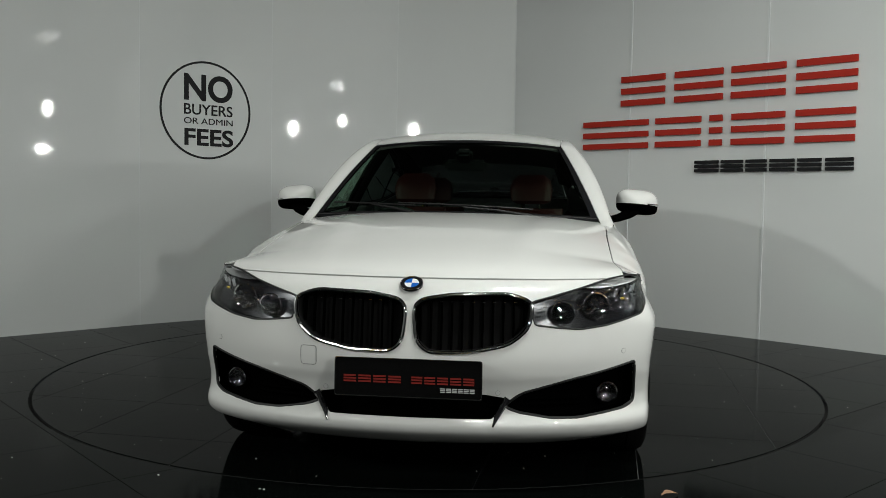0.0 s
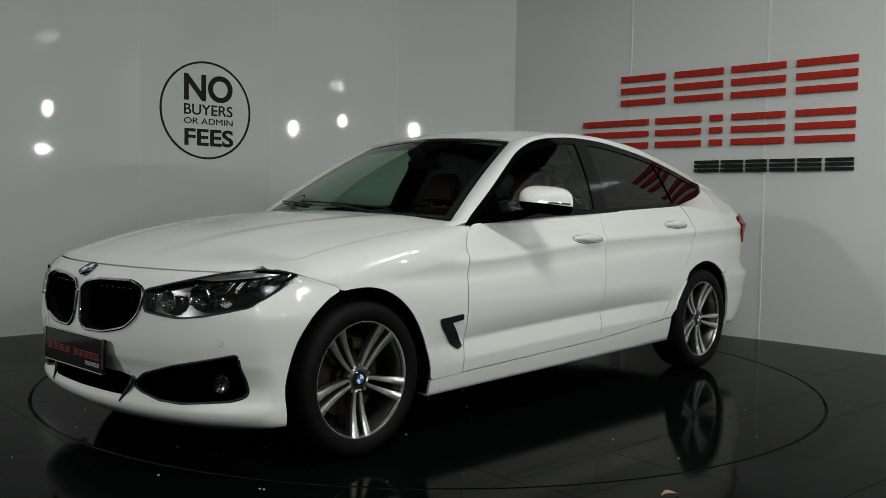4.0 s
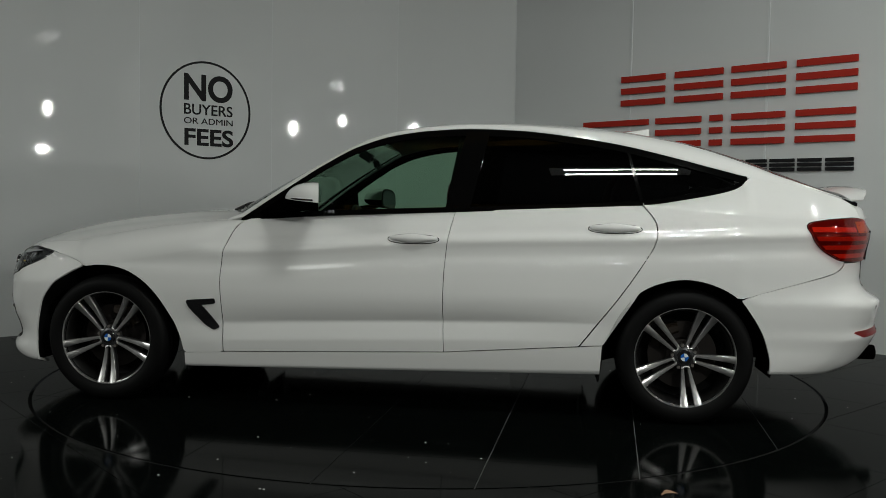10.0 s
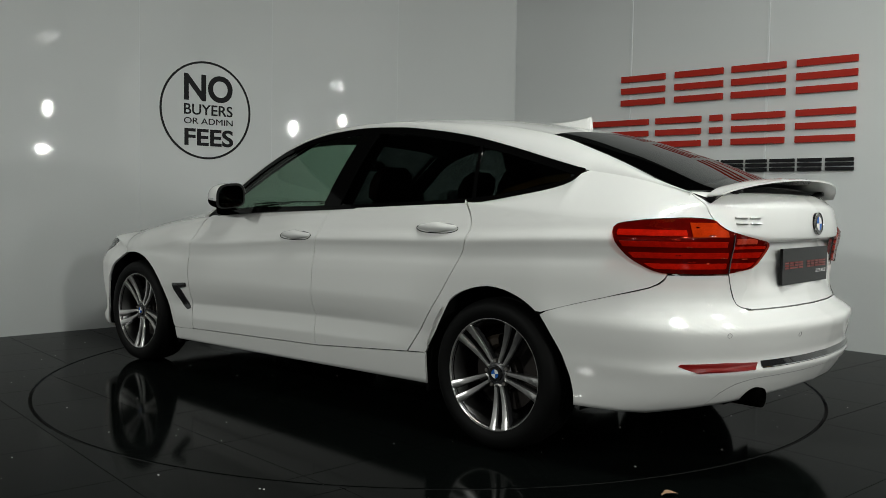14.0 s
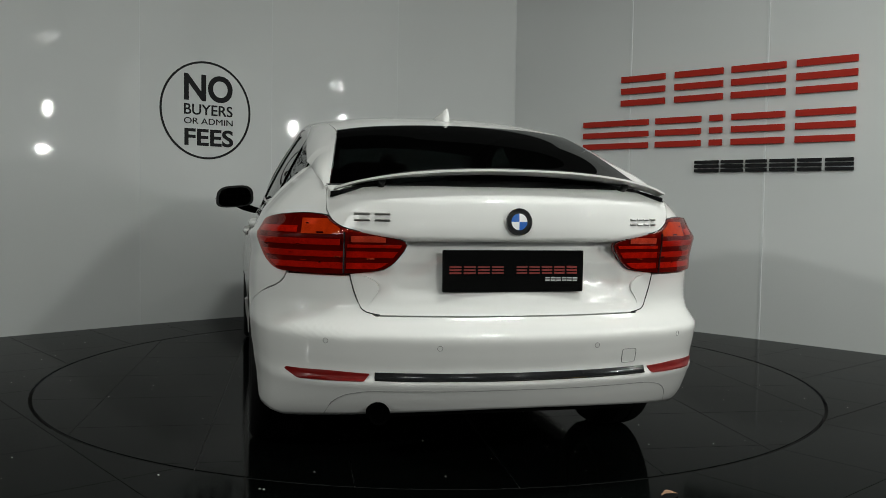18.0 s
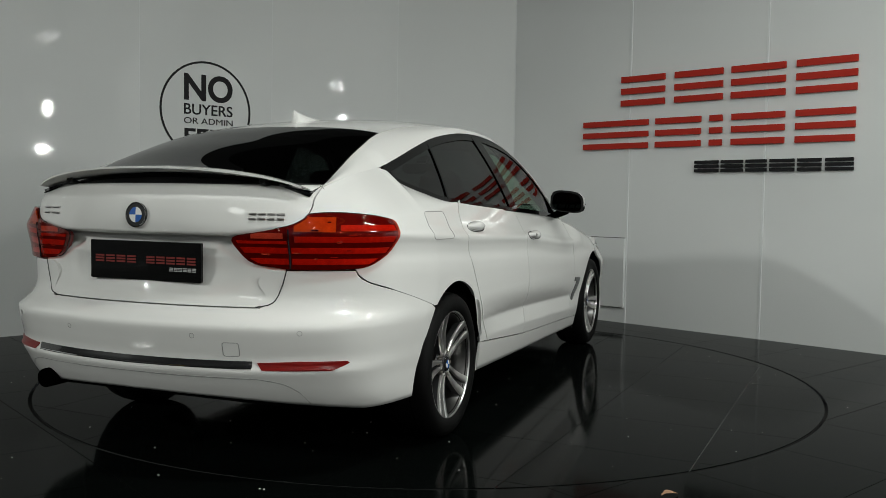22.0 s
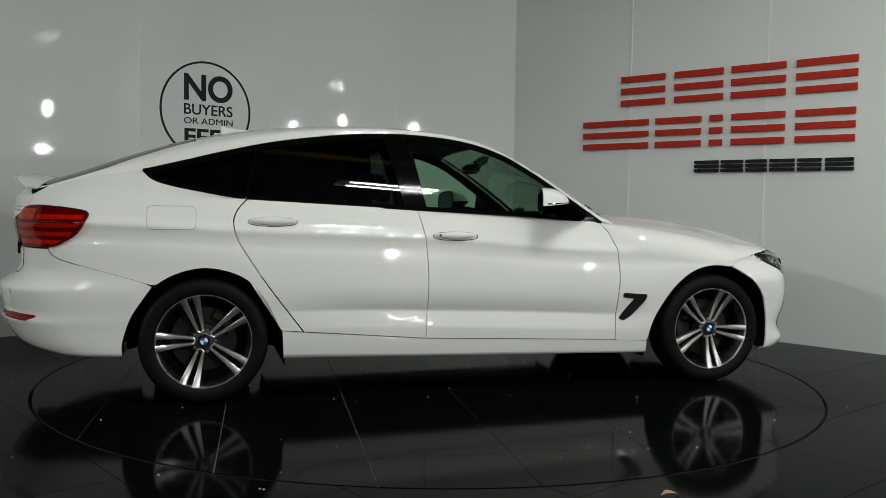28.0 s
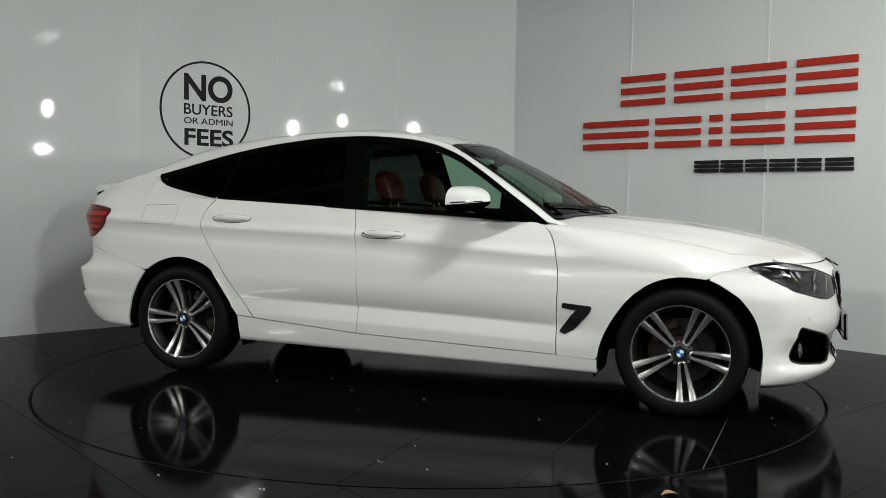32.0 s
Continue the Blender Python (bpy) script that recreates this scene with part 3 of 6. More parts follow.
def from_nose(s, z, off=0.0):
    xs, ys, d = ring(z)
    a = abs(s)
    x, y = np.interp(a, d, xs), np.interp(a, d, ys)
    x2, y2 = np.interp(a + 0.01, d, xs), np.interp(a + 0.01, d, ys)
    x1, y1 = np.interp(max(a - 0.01, 0), d, xs), np.interp(max(a - 0.01, 0), d, ys)
    t = Vector((x2 - x1, y2 - y1, 0)).normalized()
    p = Vector((x, y, z)) + Vector((t.y, -t.x, 0)) * off
    return Vector((p.x, p.y * (1 if s >= 0 else -1), p.z))


def from_tail(s, z, off=0.0):
    xs, ys, d = ring(z)
    a = abs(s)
    end = d[-1]
    x, y = np.interp(end - a, d, xs), np.interp(end - a, d, ys)
    x2, y2 = np.interp(end - a + 0.01, d, xs), np.interp(end - a + 0.01, d, ys)
    x1, y1 = np.interp(end - a - 0.01, d, xs), np.interp(end - a - 0.01, d, ys)
    t = Vector((x2 - x1, y2 - y1, 0)).normalized()
    p = Vector((x, y, z)) + Vector((t.y, -t.x, 0)) * off
    return Vector((p.x, p.y * (1 if s >= 0 else -1), p.z))


def nose_s(z, y=None, x=None):
    xs, ys, d = ring(z)
    return float(np.interp(y, ys[:61], d[:61])) if y is not None else float(np.interp(-x, -xs, d))


def tail_s(z, y=None, x=None):
    xs, ys, d = ring(z)
    return float(d[-1] - (np.interp(y, ys[101:][::-1], d[101:][::-1]) if y is not None else np.interp(-x, -xs, d)))


# greenhouse
ROOF_Z = hermite([(-2.40, 1.095), (-2.30, 1.135), (-2.14, 1.188), (-1.81, 1.308), (-1.48, 1.405), (-1.08, 1.470), (-0.82, 1.492), (-0.56, 1.502),
                  (-0.37, 1.500), (-0.18, 1.488), (0.01, 1.460), (0.17, 1.415), (0.46, 1.286), (0.84, 1.079), (1.0, 0.99)])
GLASS_Y = hermite([(-2.4, 0.735), (-1.76, 0.765), (-1.2, 0.805), (-0.3, 0.832), (0.3, 0.822), (0.8, 0.782)])
BELT = hermite([(-1.765, 1.195), (-1.74, 1.165), (-1.70, 1.142), (-1.62, 1.119), (-1.476, 1.091), (-1.303, 1.063), (-1.015, 1.041), (-0.346, 1.011), (0.294, 0.984), (0.765, 0.951)])
UPPER = hermite([(-1.765, 1.195), (-1.594, 1.239), (-1.352, 1.303), (-1.11, 1.358), (-0.871, 1.395), (-0.632, 1.420), (-0.396, 1.427), (-0.16, 1.414),
                 (0.015, 1.387), (0.19, 1.329), (0.365, 1.229), (0.539, 1.110), (0.655, 1.029), (0.765, 0.951)])


def glass(x, z):
    """Half width of the side windows' surface."""
    return GLASS_Y(x) - 0.525 * (z - 1.0) + 0.016 * (1 - ((z - 1.2) / 0.2) ** 2) * (1 if 1.0 < z < 1.4 else 0)


def crown(x, y):
    return ROOF_Z(x) - 0.026 * (y / 0.51) ** 2 - 0.02 * (abs(y) / 0.6) ** 5


ROOF_EDGE = hermite([(-2.36, 0.652), (-2.2, 0.632), (-2.0, 0.602), (-1.76, 0.566), (-1.5, 0.535), (-1.0, 0.545), (-0.3, 0.555), (0.13, 0.545)])


def screen(u, v):
    """Windscreen: u across from -1 to 1, v up from 0 to 1."""
    y = u * (0.735 + (0.545 - 0.735) * v)
    x = (1.0 - 0.21 * u * u) * (1 - v) + (0.19 - 0.06 * u * u) * v
    z = (0.985 - 0.02 * u * u) * (1 - v) + (1.412 - 0.032 * u * u) * v + 0.018 * math.sin(math.pi * v)
    return Vector((x, y, z))


# bonnet
HOOD_T = hermite([(0, 0.776), (0.03, 0.806), (0.08, 0.833), (0.25, 0.889), (0.44, 0.931), (0.65, 0.965), (0.86, 0.990), (1.0, 1.002)])
HOOD_SEAM = hermite([(0.70, 0.770), (1.0, 0.762), (1.3, 0.750), (1.55, 0.748), (1.74, 0.752), (1.9, 0.772), (2.0, 0.785)])


def hood_z(x, y):
    a = min(abs(y), 0.79)
    x0, x1 = front_at(a, 0.776), 1.0 - 0.27 * (a / 0.75) ** 2
    t = min(max((x0 - x) / (x0 - x1), 0), 1)
    ease = min(1, t / 0.22)
    crease = 0.35 + 0.15 * t
    bulge = 0.012 * (max(0, 1 - (a - crease) / 0.14) if a > crease else max(0, 1 - (crease - a) / 0.10)) * math.sin(math.pi * min(1, t)) ** 0.7
    return HOOD_T(t) - ((0.072 - 0.030 * t) * (a / 0.76) ** 2.6) * ease + bulge


# door and arch lines in side view (x, z)
FRONT_SEAM = smooth_line([(0.837, 0.276), (0.838, 0.477), (0.844, 0.645), (0.831, 0.784), (0.798, 0.881), (0.758, 0.932), (0.715, 0.953)], 76)
MID_SEAM = smooth_line([(-0.295, 0.314), (-0.289, 0.490), (-0.293, 0.715), (-0.310, 0.883), (-0.338, 1.008)], 76)
REAR_SEAM = smooth_line([(-0.955, 0.364), (-1.143, 0.611), (-1.267, 0.797), (-1.303, 0.868), (-1.314, 0.939), (-1.293, 0.995), (-1.245, 1.050)], 76)
ARCH_F = smooth_line([(1.049, 0.262), (1.062, 0.34), (1.110, 0.450), (1.205, 0.586), (1.323, 0.673), (1.450, 0.704), (1.58, 0.694), (1.638, 0.674), (1.743, 0.601), (1.817, 0.482), (1.845, 0.330), (1.836, 0.20)], 64)
ARCH_R = smooth_line([(-1.064, 0.229), (-1.074, 0.357), (-1.149, 0.528), (-1.260, 0.649), (-1.438, 0.702), (-1.606, 0.669), (-1.732, 0.580), (-1.826, 0.424), (-1.858, 0.293), (-1.855, 0.236)], 64)
TAILGATE = hermite([(0.657, 0.47), (0.664, 0.51), (0.68, 0.532), (0.80, 0.571), (0.90, 0.585), (0.95, 0.600), (0.985, 0.632), (1.03, 0.650), (1.10, 0.643)])   # half width of the tailgate
G = 0.0017   # half a panel gap


def side_patch(A, B, cols, off=0.0, fn=None):
    """Panel between two lines in side view, laid on the car's side."""
    fn = fn or side
    rows = []
    for k in range(cols + 1):
        w = k / cols
        rows.append([Vector((a[0] * (1 - w) + b[0] * w, fn(a[0] * (1 - w) + b[0] * w, a[1] * (1 - w) + b[1] * w) + off, a[1] * (1 - w) + b[1] * w)) for a, b in zip(A, B)])
    return rows


def mirrored(bm, sg):
    if sg < 0:
        for v in bm.verts:
            v.co.y = -v.co.y
        bmesh.ops.reverse_faces(bm, faces=bm.faces)
    return bm


def shifted(line, dx, dz=0.0):
    return [(p[0] + dx, p[1] + dz) for p in line]


def fan(outline, place, off, rings=5, dome=0.0, thick=0.0):
    """A plate with the given outline in (s, z), laid on a surface; dome lifts its middle."""
    o = np.array(outline, float)
    c = o.mean(0)
    bm = bmesh.new()
    centre = bm.verts.new(place(c[0], c[1], off + dome))
    prev = None
    for k in range(1, rings + 1):
        w = k / rings
        cur = [bm.verts.new(place(*(c + (p - c) * w), off + dome * (1 - w * w))) for p in o]
        n = len(cur)
        for i in range(n):
            if prev is None:
                bm.faces.new((centre, cur[i], cur[(i + 1) % n]))
            else:
                bm.faces.new((prev[i], cur[i], cur[(i + 1) % n], prev[(i + 1) % n]))
        prev = cur
    if thick:
        low = [bm.verts.new(place(*p, off - thick)) for p in o]
        n = len(low)
        for i in range(n):
            bm.faces.new((prev[i], low[i], low[(i + 1) % n], prev[(i + 1) % n]))
    bmesh.ops.recalc_face_normals(bm, faces=bm.faces)
    for f in bm.faces:
        f.smooth = True
    for e in bm.edges:
        if len(e.link_faces) == 2 and e.calc_face_angle(0) > 0.7:
            e.smooth = False
    return bm


def closed_line(pts, n):
    p = [Vector(q).to_2d() for q in pts]
    out = []
    m = len(p)
    for i in range(m):
        p0, p1, p2, p3 = p[i - 1], p[i], p[(i + 1) % m], p[(i + 2) % m]
        for k in range(8):
            s = k / 8
            out.append(0.5 * ((2 * p1) + (p2 - p0) * s + (2 * p0 - 5 * p1 + 4 * p2 - p3) * s * s + (3 * p1 - p0 - 3 * p2 + p3) * s ** 3))
    out.append(out[0])
    return resample(out, n + 1)[:-1]


def round_poly(pts, r, n=3):
    """A polygon with its corners cut round."""
    out = []
    m = len(pts)
    for i in range(m):
        a, b, c = Vector(pts[i - 1]), Vector(pts[i]), Vector(pts[(i + 1) % m])
        u, w = (a - b), (c - b)
        ru, rw = min(r, u.length * 0.45), min(r, w.length * 0.45)
        p, q = b + u.normalized() * ru, b + w.normalized() * rw
        for k in range(n + 1):
            s = k / n
            out.append(p * (1 - s) ** 2 + b * 2 * s * (1 - s) + q * s * s)
        d = (Vector(pts[(i + 1) % m]) - b).length
        for k in range(1, int(d / 0.03)):
            e = q + (c - b).normalized() * (d - 2 * rw) * k / (d / 0.03)
            out.append(e)
    return [tuple(v) for v in out]


def within(p, poly):
    x, y = p
    hit = False
    n = len(poly)
    for i in range(n):
        x1, y1 = poly[i]
        x2, y2 = poly[(i + 1) % n]
        if (y1 > y) != (y2 > y) and x < (x2 - x1) * (y - y1) / (y2 - y1) + x1:
            hit = not hit
    return hit


def nearest(p, poly):
    """Closest point of a polygon's edge."""
    best, at = 9.0, p
    n = len(poly)
    for i in range(n):
        a, b = Vector(poly[i]), Vector(poly[(i + 1) % n])
        d = b - a
        if d.length < 1e-6:
            continue
        t = min(1, max(0, (Vector(p) - a).dot(d) / d.length_squared))
        q = a + d * t
        e = (Vector(p) - q).length
        if e < best:
            best, at = e, (q.x, q.y)
    return at


def grid_cut(rows, flat, holes, place):
    """A sheet with the holes left open, its cells drawn to the holes' edges."""
    bm = bmesh.new()
    vs = [[bm.verts.new(p) for p in r] for r in rows]
    cut = {}
    for i in range(len(rows) - 1):
        for j in range(len(rows[0]) - 1):
            four = ((i, j), (i + 1, j), (i + 1, j + 1), (i, j + 1))
            c = (sum(flat[a][b][0] for a, b in four) / 4, sum(flat[a][b][1] for a, b in four) / 4)
            h = next((h for h in holes if within(c, h)), None)
            if h is not None:
                for q in four:
                    cut[q] = h
                continue
            bm.faces.new([vs[a][b] for a, b in four])
    for (i, j), h in cut.items():
        if vs[i][j].link_faces:
            s, z = nearest(flat[i][j], h)
            vs[i][j].co = place(s, z)
    for v in [v for v in bm.verts if not v.link_faces]:
        bm.verts.remove(v)
    return bm


def nose_line(pts, r):
    """Outline on the nose from (kind, value, z) corners, where kind is the given axis."""
    return round_poly([(nose_s(z, y=v) if a == "y" else nose_s(z, x=v), z) for a, v, z in pts], r)


def tail_line(pts, r):
    return round_poly([(tail_s(z, y=v) if a == "y" else tail_s(z, x=v), z) for a, v, z in pts], r)


HEADLIGHT = nose_line([("y", 0.428, 0.700), ("y", 0.55, 0.732), ("y", 0.664, 0.763), ("y", 0.715, 0.776), ("x", 1.89, 0.787), ("x", 1.82, 0.780), ("x", 1.757, 0.7645), ("x", 1.85, 0.712), ("x", 1.975, 0.652), ("y", 0.70, 0.616), ("y", 0.605, 0.604), ("y", 0.525, 0.610), ("y", 0.441, 0.620)], 0.016)
LAMP_HOLE = nose_line([("y", 0.428, 0.700), ("y", 0.50, 0.7185), ("y", 0.502, 0.80), ("x", 1.757, 0.80), ("x", 1.757, 0.7645), ("x", 1.85, 0.712), ("x", 1.975, 0.652), ("y", 0.70, 0.616), ("y", 0.605, 0.604), ("y", 0.525, 0.610), ("y", 0.441, 0.620)], 0.008)
KIDNEY = nose_line([("y", 0.012, 0.672), ("y", 0.037, 0.706), ("y", 0.147, 0.724), ("y", 0.348, 0.729), ("y", 0.436, 0.700), ("y", 0.420, 0.606), ("y", 0.351, 0.550), ("y", 0.211, 0.521), ("y", 0.068, 0.519), ("y", 0.024, 0.558)], 0.035)
KIDNEY = [tuple(q) for q in closed_line(KIDNEY, 96)]
INTAKE = nose_line([("y", 0.335, 0.322), ("y", 0.40, 0.372), ("y", 0.57, 0.422), ("y", 0.813, 0.480), ("y", 0.815, 0.32), ("y", 0.77, 0.298), ("y", 0.606, 0.280), ("y", 0.50, 0.282), ("y", 0.39, 0.300)], 0.02)
MID_INTAKE = [(-0.345, 0.352), (-0.30, 0.280), (0.30, 0.280), (0.345, 0.352), (0.27, 0.365), (-0.27, 0.365)]
TAIL = tail_line([("y", 0.372, 0.912), ("y", 0.50, 0.936), ("y", 0.598, 0.957), ("y", 0.636, 0.984), ("y", 0.645, 1.002), ("y", 0.72, 1.008), ("x", -2.12, 0.998), ("x", -2.004, 0.980), ("x", -2.018, 0.925), ("x", -2.075, 0.855), ("x", -2.17, 0.802), ("y", 0.70, 0.796), ("y", 0.578, 0.798), ("y", 0.445, 0.815)], 0.040)


NOSE_EDGE = hermite([(0.19, 1.836), (0.33, 1.845), (0.482, 1.817), (0.601, 1.743), (0.674, 1.638), (0.700, 1.588), (0.74, 1.675), (0.762, 1.748), (0.776, 1.76)])   # bumper's edge to the wing, by height


def ease(w):
    w = min(1, max(0, w))
    return w * w * (3 - 2 * w)


def build_body(car):
    # bonnet
    rows = []
    for k in range(41):
        t = (k / 40) ** 1.3
        row = []
        for j in range(-24, 25):
            u = j / 24
            y = u * 0.74
            for _ in range(4):
                x0, x1 = front_at(y, 0.776) - 0.003, 1.0 - 0.27 * (abs(y) / 0.75) ** 2 + 0.02
                x = x0 + (x1 - x0) * t
                y = u * (HOOD_SEAM(x) - 0.005)
            row.append(Vector((x, y, hood_z(x, y))))
        rows.append(row)
    part("bonnet", flange(grid(rows), 0.016), M_PAINT, car)

    # front bumper skin, from wheel arch to wheel arch
    edge = NOSE_EDGE
    rows, flat = [], []
    for k in range(-70, 71):
        w = k / 70
        col, sz = [], []
        lo = 0.170 + 0.012 * max(0, abs(w) - 0.55) ** 2 * 4
        for j in range(61):
            z = lo + (0.7735 - lo) * j / 60
            s = w * nose_s(z, x=edge(z))
            p = from_nose(s, z)
            col.append(p)
            sz.append((s, z))
        # lip folds under
        p = col[0]
        col.insert(0, Vector((p.x - 0.05 * (1 - w ** 6), p.y * 0.96, p.z - 0.008)))
        sz.insert(0, (9.0, 0.0))
        rows.append(col)
        flat.append(sz)
    holes = []
    for sg in (1, -1):
        for line in (LAMP_HOLE, KIDNEY, INTAKE):
            holes.append([(p[0] * sg, p[1]) for p in line])
    holes.append(MID_INTAKE)
    part("front_bumper", flange(grid_cut(rows, flat, holes, lambda s, z: from_nose(s, z)), 0.012), M_PAINT, car)

    # narrow strip between the headlight and the bonnet
    over = hermite([(0.428, 0.700), (0.55, 0.7315), (0.664, 0.7625), (0.70, 0.772)])
    for sg in (1, -1):
        rows = []
        for k in range(31):
            y = 0.485 + (0.70 - 0.485) * k / 30
            rows.append([from_nose(sg * nose_s(z, y=y), z) for z in np.linspace(over(y) + 0.001, 0.7735, 5)])
        part("lamp_strip", flange(grid(rows), 0.008), M_PAINT, car)

    # rear bumper skin
    edge = hermite([(0.20, -1.855), (0.236, -1.855), (0.293, -1.858), (0.424, -1.826), (0.580, -1.732), (0.600, -1.716), (0.609, -1.712), (0.618, -1.728), (0.66, -1.86), (0.70, -2.005), (0.742, -2.155), (0.768, -2.195), (0.81, -2.21)])
    upper = hermite([(0, 0.652), (0.395, 0.652), (0.42, 0.662), (0.60, 0.78), (0.64, 0.79), (1.0, 0.79)])
    rows = []
    for k in range(-48, 49):
        w = k / 48
        col = []
        lo = 0.332 - 0.074 * min(1, abs(w) / 0.75) ** 2
        hi = upper(abs(w))
        for j in range(33):
            z = lo + (hi - lo) * j / 32
            col.append(from_tail(w * tail_s(z, x=edge(z)), z))
        p = col[0]
        col.insert(0, Vector((p.x + 0.06 * (1 - w ** 6), p.y * 0.96, p.z - 0.004)))
        rows.append(col)
    part("rear_bumper", flange(grid(rows), 0.014), M_PAINT, car)

    # tailgate: lower skin, and its lip under the spoiler
    half = TAILGATE
    rows = []
    for j in range(67):
        z = 0.657 + (1.10 - 0.657) * j / 66
        row = []
        for u in range(-28, 29):
            y = half(z) * u / 28
            dent = ease((0.50 - abs(y)) / 0.16) * ease((z - 0.67) / 0.13) * min(1, max(0, (0.921 - z) / 0.008))
            rim = ease((half(z) - 0.006 - abs(y)) / 0.05) * ease((z - 0.662) / 0.13) * min(1, max(0, (float(np.interp(abs(y), (0.36, 0.50, 0.60), (0.919, 0.940, 0.960))) - z) / 0.008))
            row.append(Vector((rear_at(y, z) + max(0.014 * rim, (0.034 + 0.040 * min(1, max(0, (z - 0.84) / 0.06))) * dent), y, z)))
        rows.append(row)
    rows.append([Vector((rear_at(0.64 * u / 28, 1.10) + 0.035, 0.64 * u / 28, 1.108)) for u in range(-28, 29)])
    part("tailgate", flange(grid(rows), 0.016), M_PAINT, car)
    for sg in (1, -1):
        line = [Vector((rear_at(half(z) + 0.003, z) - 0.0005, sg * (half(z) + 0.003), z)) for z in (0.657, 0.66, 0.665, 0.672, 0.68, 0.70, 0.74, 0.78, 0.80)]
        part("tailgate_seam", finish(tube(line, 0.0022, 5)), M_GAP, car, "dark gap beside the tailgate")

    # roof
    rows = []
    for k in range(41):
        row = []
        for j in range(-16, 17):
            u = j / 16
            x0, x1 = 0.175 - 0.055 * u * u, -1.50 - 0.02 * (1 - u * u)
            x = x0 + (x1 - x0) * k / 40
            y = u * (ROOF_EDGE(x) - 0.004)
            row.append(Vector((x, y, crown(x, y))))
        rows.append(row)
    part("roof", flange(grid(rows), 0.012), M_PAINT, car)

    # windscreen, rear window
    part("windscreen", flange(grid([[screen(j / 12, k / 16) for j in range(-12, 13)] for k in range(17)]), 0.004), M_GLASS_SCREEN, car, "clear curved windscreen")
    band = bmesh.new()
    for u0, u1, v0, v1 in ((-1, 1, 0, 0.045), (-1, 1, 0.955, 1), (-1, -0.955, 0.045, 0.955), (0.955, 1, 0.045, 0.955)):
        grid([[screen(u0 + (u1 - u0) * j / 12, v0 + (v1 - v0) * k / 10) + Vector((0.002, 0, 0.002)) for j in range(13)] for k in range(11)], band)
    part("windscreen_border", flange(band, 0), M_BLACK_GLOSS, car)
    rows = []
    for k in range(25):
        row = []
        for j in range(-14, 15):
            u = j / 14
            x0, x1 = -1.508 - 0.02 * (1 - u * u), -2.30
            x = x0 + (x1 - x0) * k / 24
            y = u * (ROOF_EDGE(x) - 0.006)
            row.append(Vector((x, y, crown(x, y) + 0.001)))
        rows.append(row)
    part("rear_window", flange(grid(rows), 0.006), M_GLASS_REAR, car, "dark tinted sloping rear window")
    rows = []
    for k in range(7):
        w = k / 6
        row = []
        for j in range(-14, 15):
            y = j / 14 * (0.632 + 0.008 * w)
            x0, x1 = -2.30, rear_at(y, 1.10) + 0.036
            x = x0 + (x1 - x0) * w
            row.append(Vector((x, y, crown(-2.30, y) * (1 - w) + 1.104 * w)))
        rows.append(row)
    part("tailgate_panel", flange(grid(rows), 0.01), M_BLACK_GLOSS, car, "gloss black panel under the spoiler")

    # black lining inside the shell, floor pan and wheel wells; its black stands in for shade in gaps
    for sg in (1, -1):
        lining = grid([[Vector((x, sg * (side(x, z) - 0.075), z)) for x in np.linspace(-1.02, 0.98, 24)] for z in np.linspace(0.26, 0.93, 8)])
        part("cabin_lining", flange(lining, 0), M_VOID, car)
    pan = bmesh.new()
    box(4.2, 1.04, 0.05, (-0.1, 0, 0.315), 0, pan)
    box(1.98, 1.60, 0.05, (0.0, 0, 0.30), 0, pan)
    box(0.04, 1.45, 0.62, (1.02, 0, 0.55), 0, pan)
    box(0.04, 1.40, 0.70, (-1.05, 0, 0.56), 0, pan)
    box(0.5, 1.1, 0.42, (1.75, 0, 0.48), 0, pan)
    box(0.75, 1.05, 0.36, (-1.95, 0, 0.46), 0, pan)
    part("underbody", finish(pan, smooth=False), M_VOID, car)
    for cx, line in ((1.46, ARCH_F), (-1.46, ARCH_R)):
        for sg in (1, -1):
            rows = []
            for q in [q for q in line if q[1] > 0.19]:
                d = Vector((q[0] - cx, q[1] - 0.33)).normalized()
                x, z = q[0] + d.x * 0.012, q[1] + d.y * 0.012
                yo = side(x, min(max(z, 0.26), 0.9)) - 0.024
                rows.append([Vector((x, sg * y, z)) for y in (yo, 0.80, 0.66, 0.52)])
            bm = grid(rows)
            face = [Vector((q[0], sg * 0.52, q[1])) for q in line if q[1] > 0.19]
            mid = bm.verts.new((cx, sg * 0.52, 0.33))
            vs = [bm.verts.new(p) for p in face]
            for a, b in zip(vs, vs[1:]):
                bm.faces.new((a, b, mid))
            part("arch_liner", finish(bm), M_VOID, car)

    # flaps that close the wheel wells at the sills
    for sg in (1, -1):
        for x, z0, z1, lean in ((1.052, 0.165, 0.46, 8), (-1.072, 0.185, 0.48, -8)):
            part("arch_flap", box(0.010, 0.36, z1 - z0, (0, 0, 0), 0.003), M_VOID, car, "black plastic flap in the wheel arch", m=pose(x, sg * 0.672, (z0 + z1) / 2, 0, lean, 0))

    rows = []
    for k in range(4):
        w = k / 3
        row = []
        for j in range(-16, 17):
            u = j / 16
            y = u * 0.745
            a = Vector((1.0 - 0.27 * (abs(y) / 0.75) ** 2 + 0.03, y, 0))
            a.z = hood_z(a.x, y) - 0.012
            b = screen(u, 0.03) + Vector((0.004, 0, 0.004))
            row.append(a.lerp(b, w))
        rows.append(row)
    part("cowl", flange(grid(rows), 0.0), M_BLACK, car, "black plastic cowl under the windscreen")
    rows = []
    for k in range(20):
        x = 0.16 + (-1.55 - 0.16) * k / 19
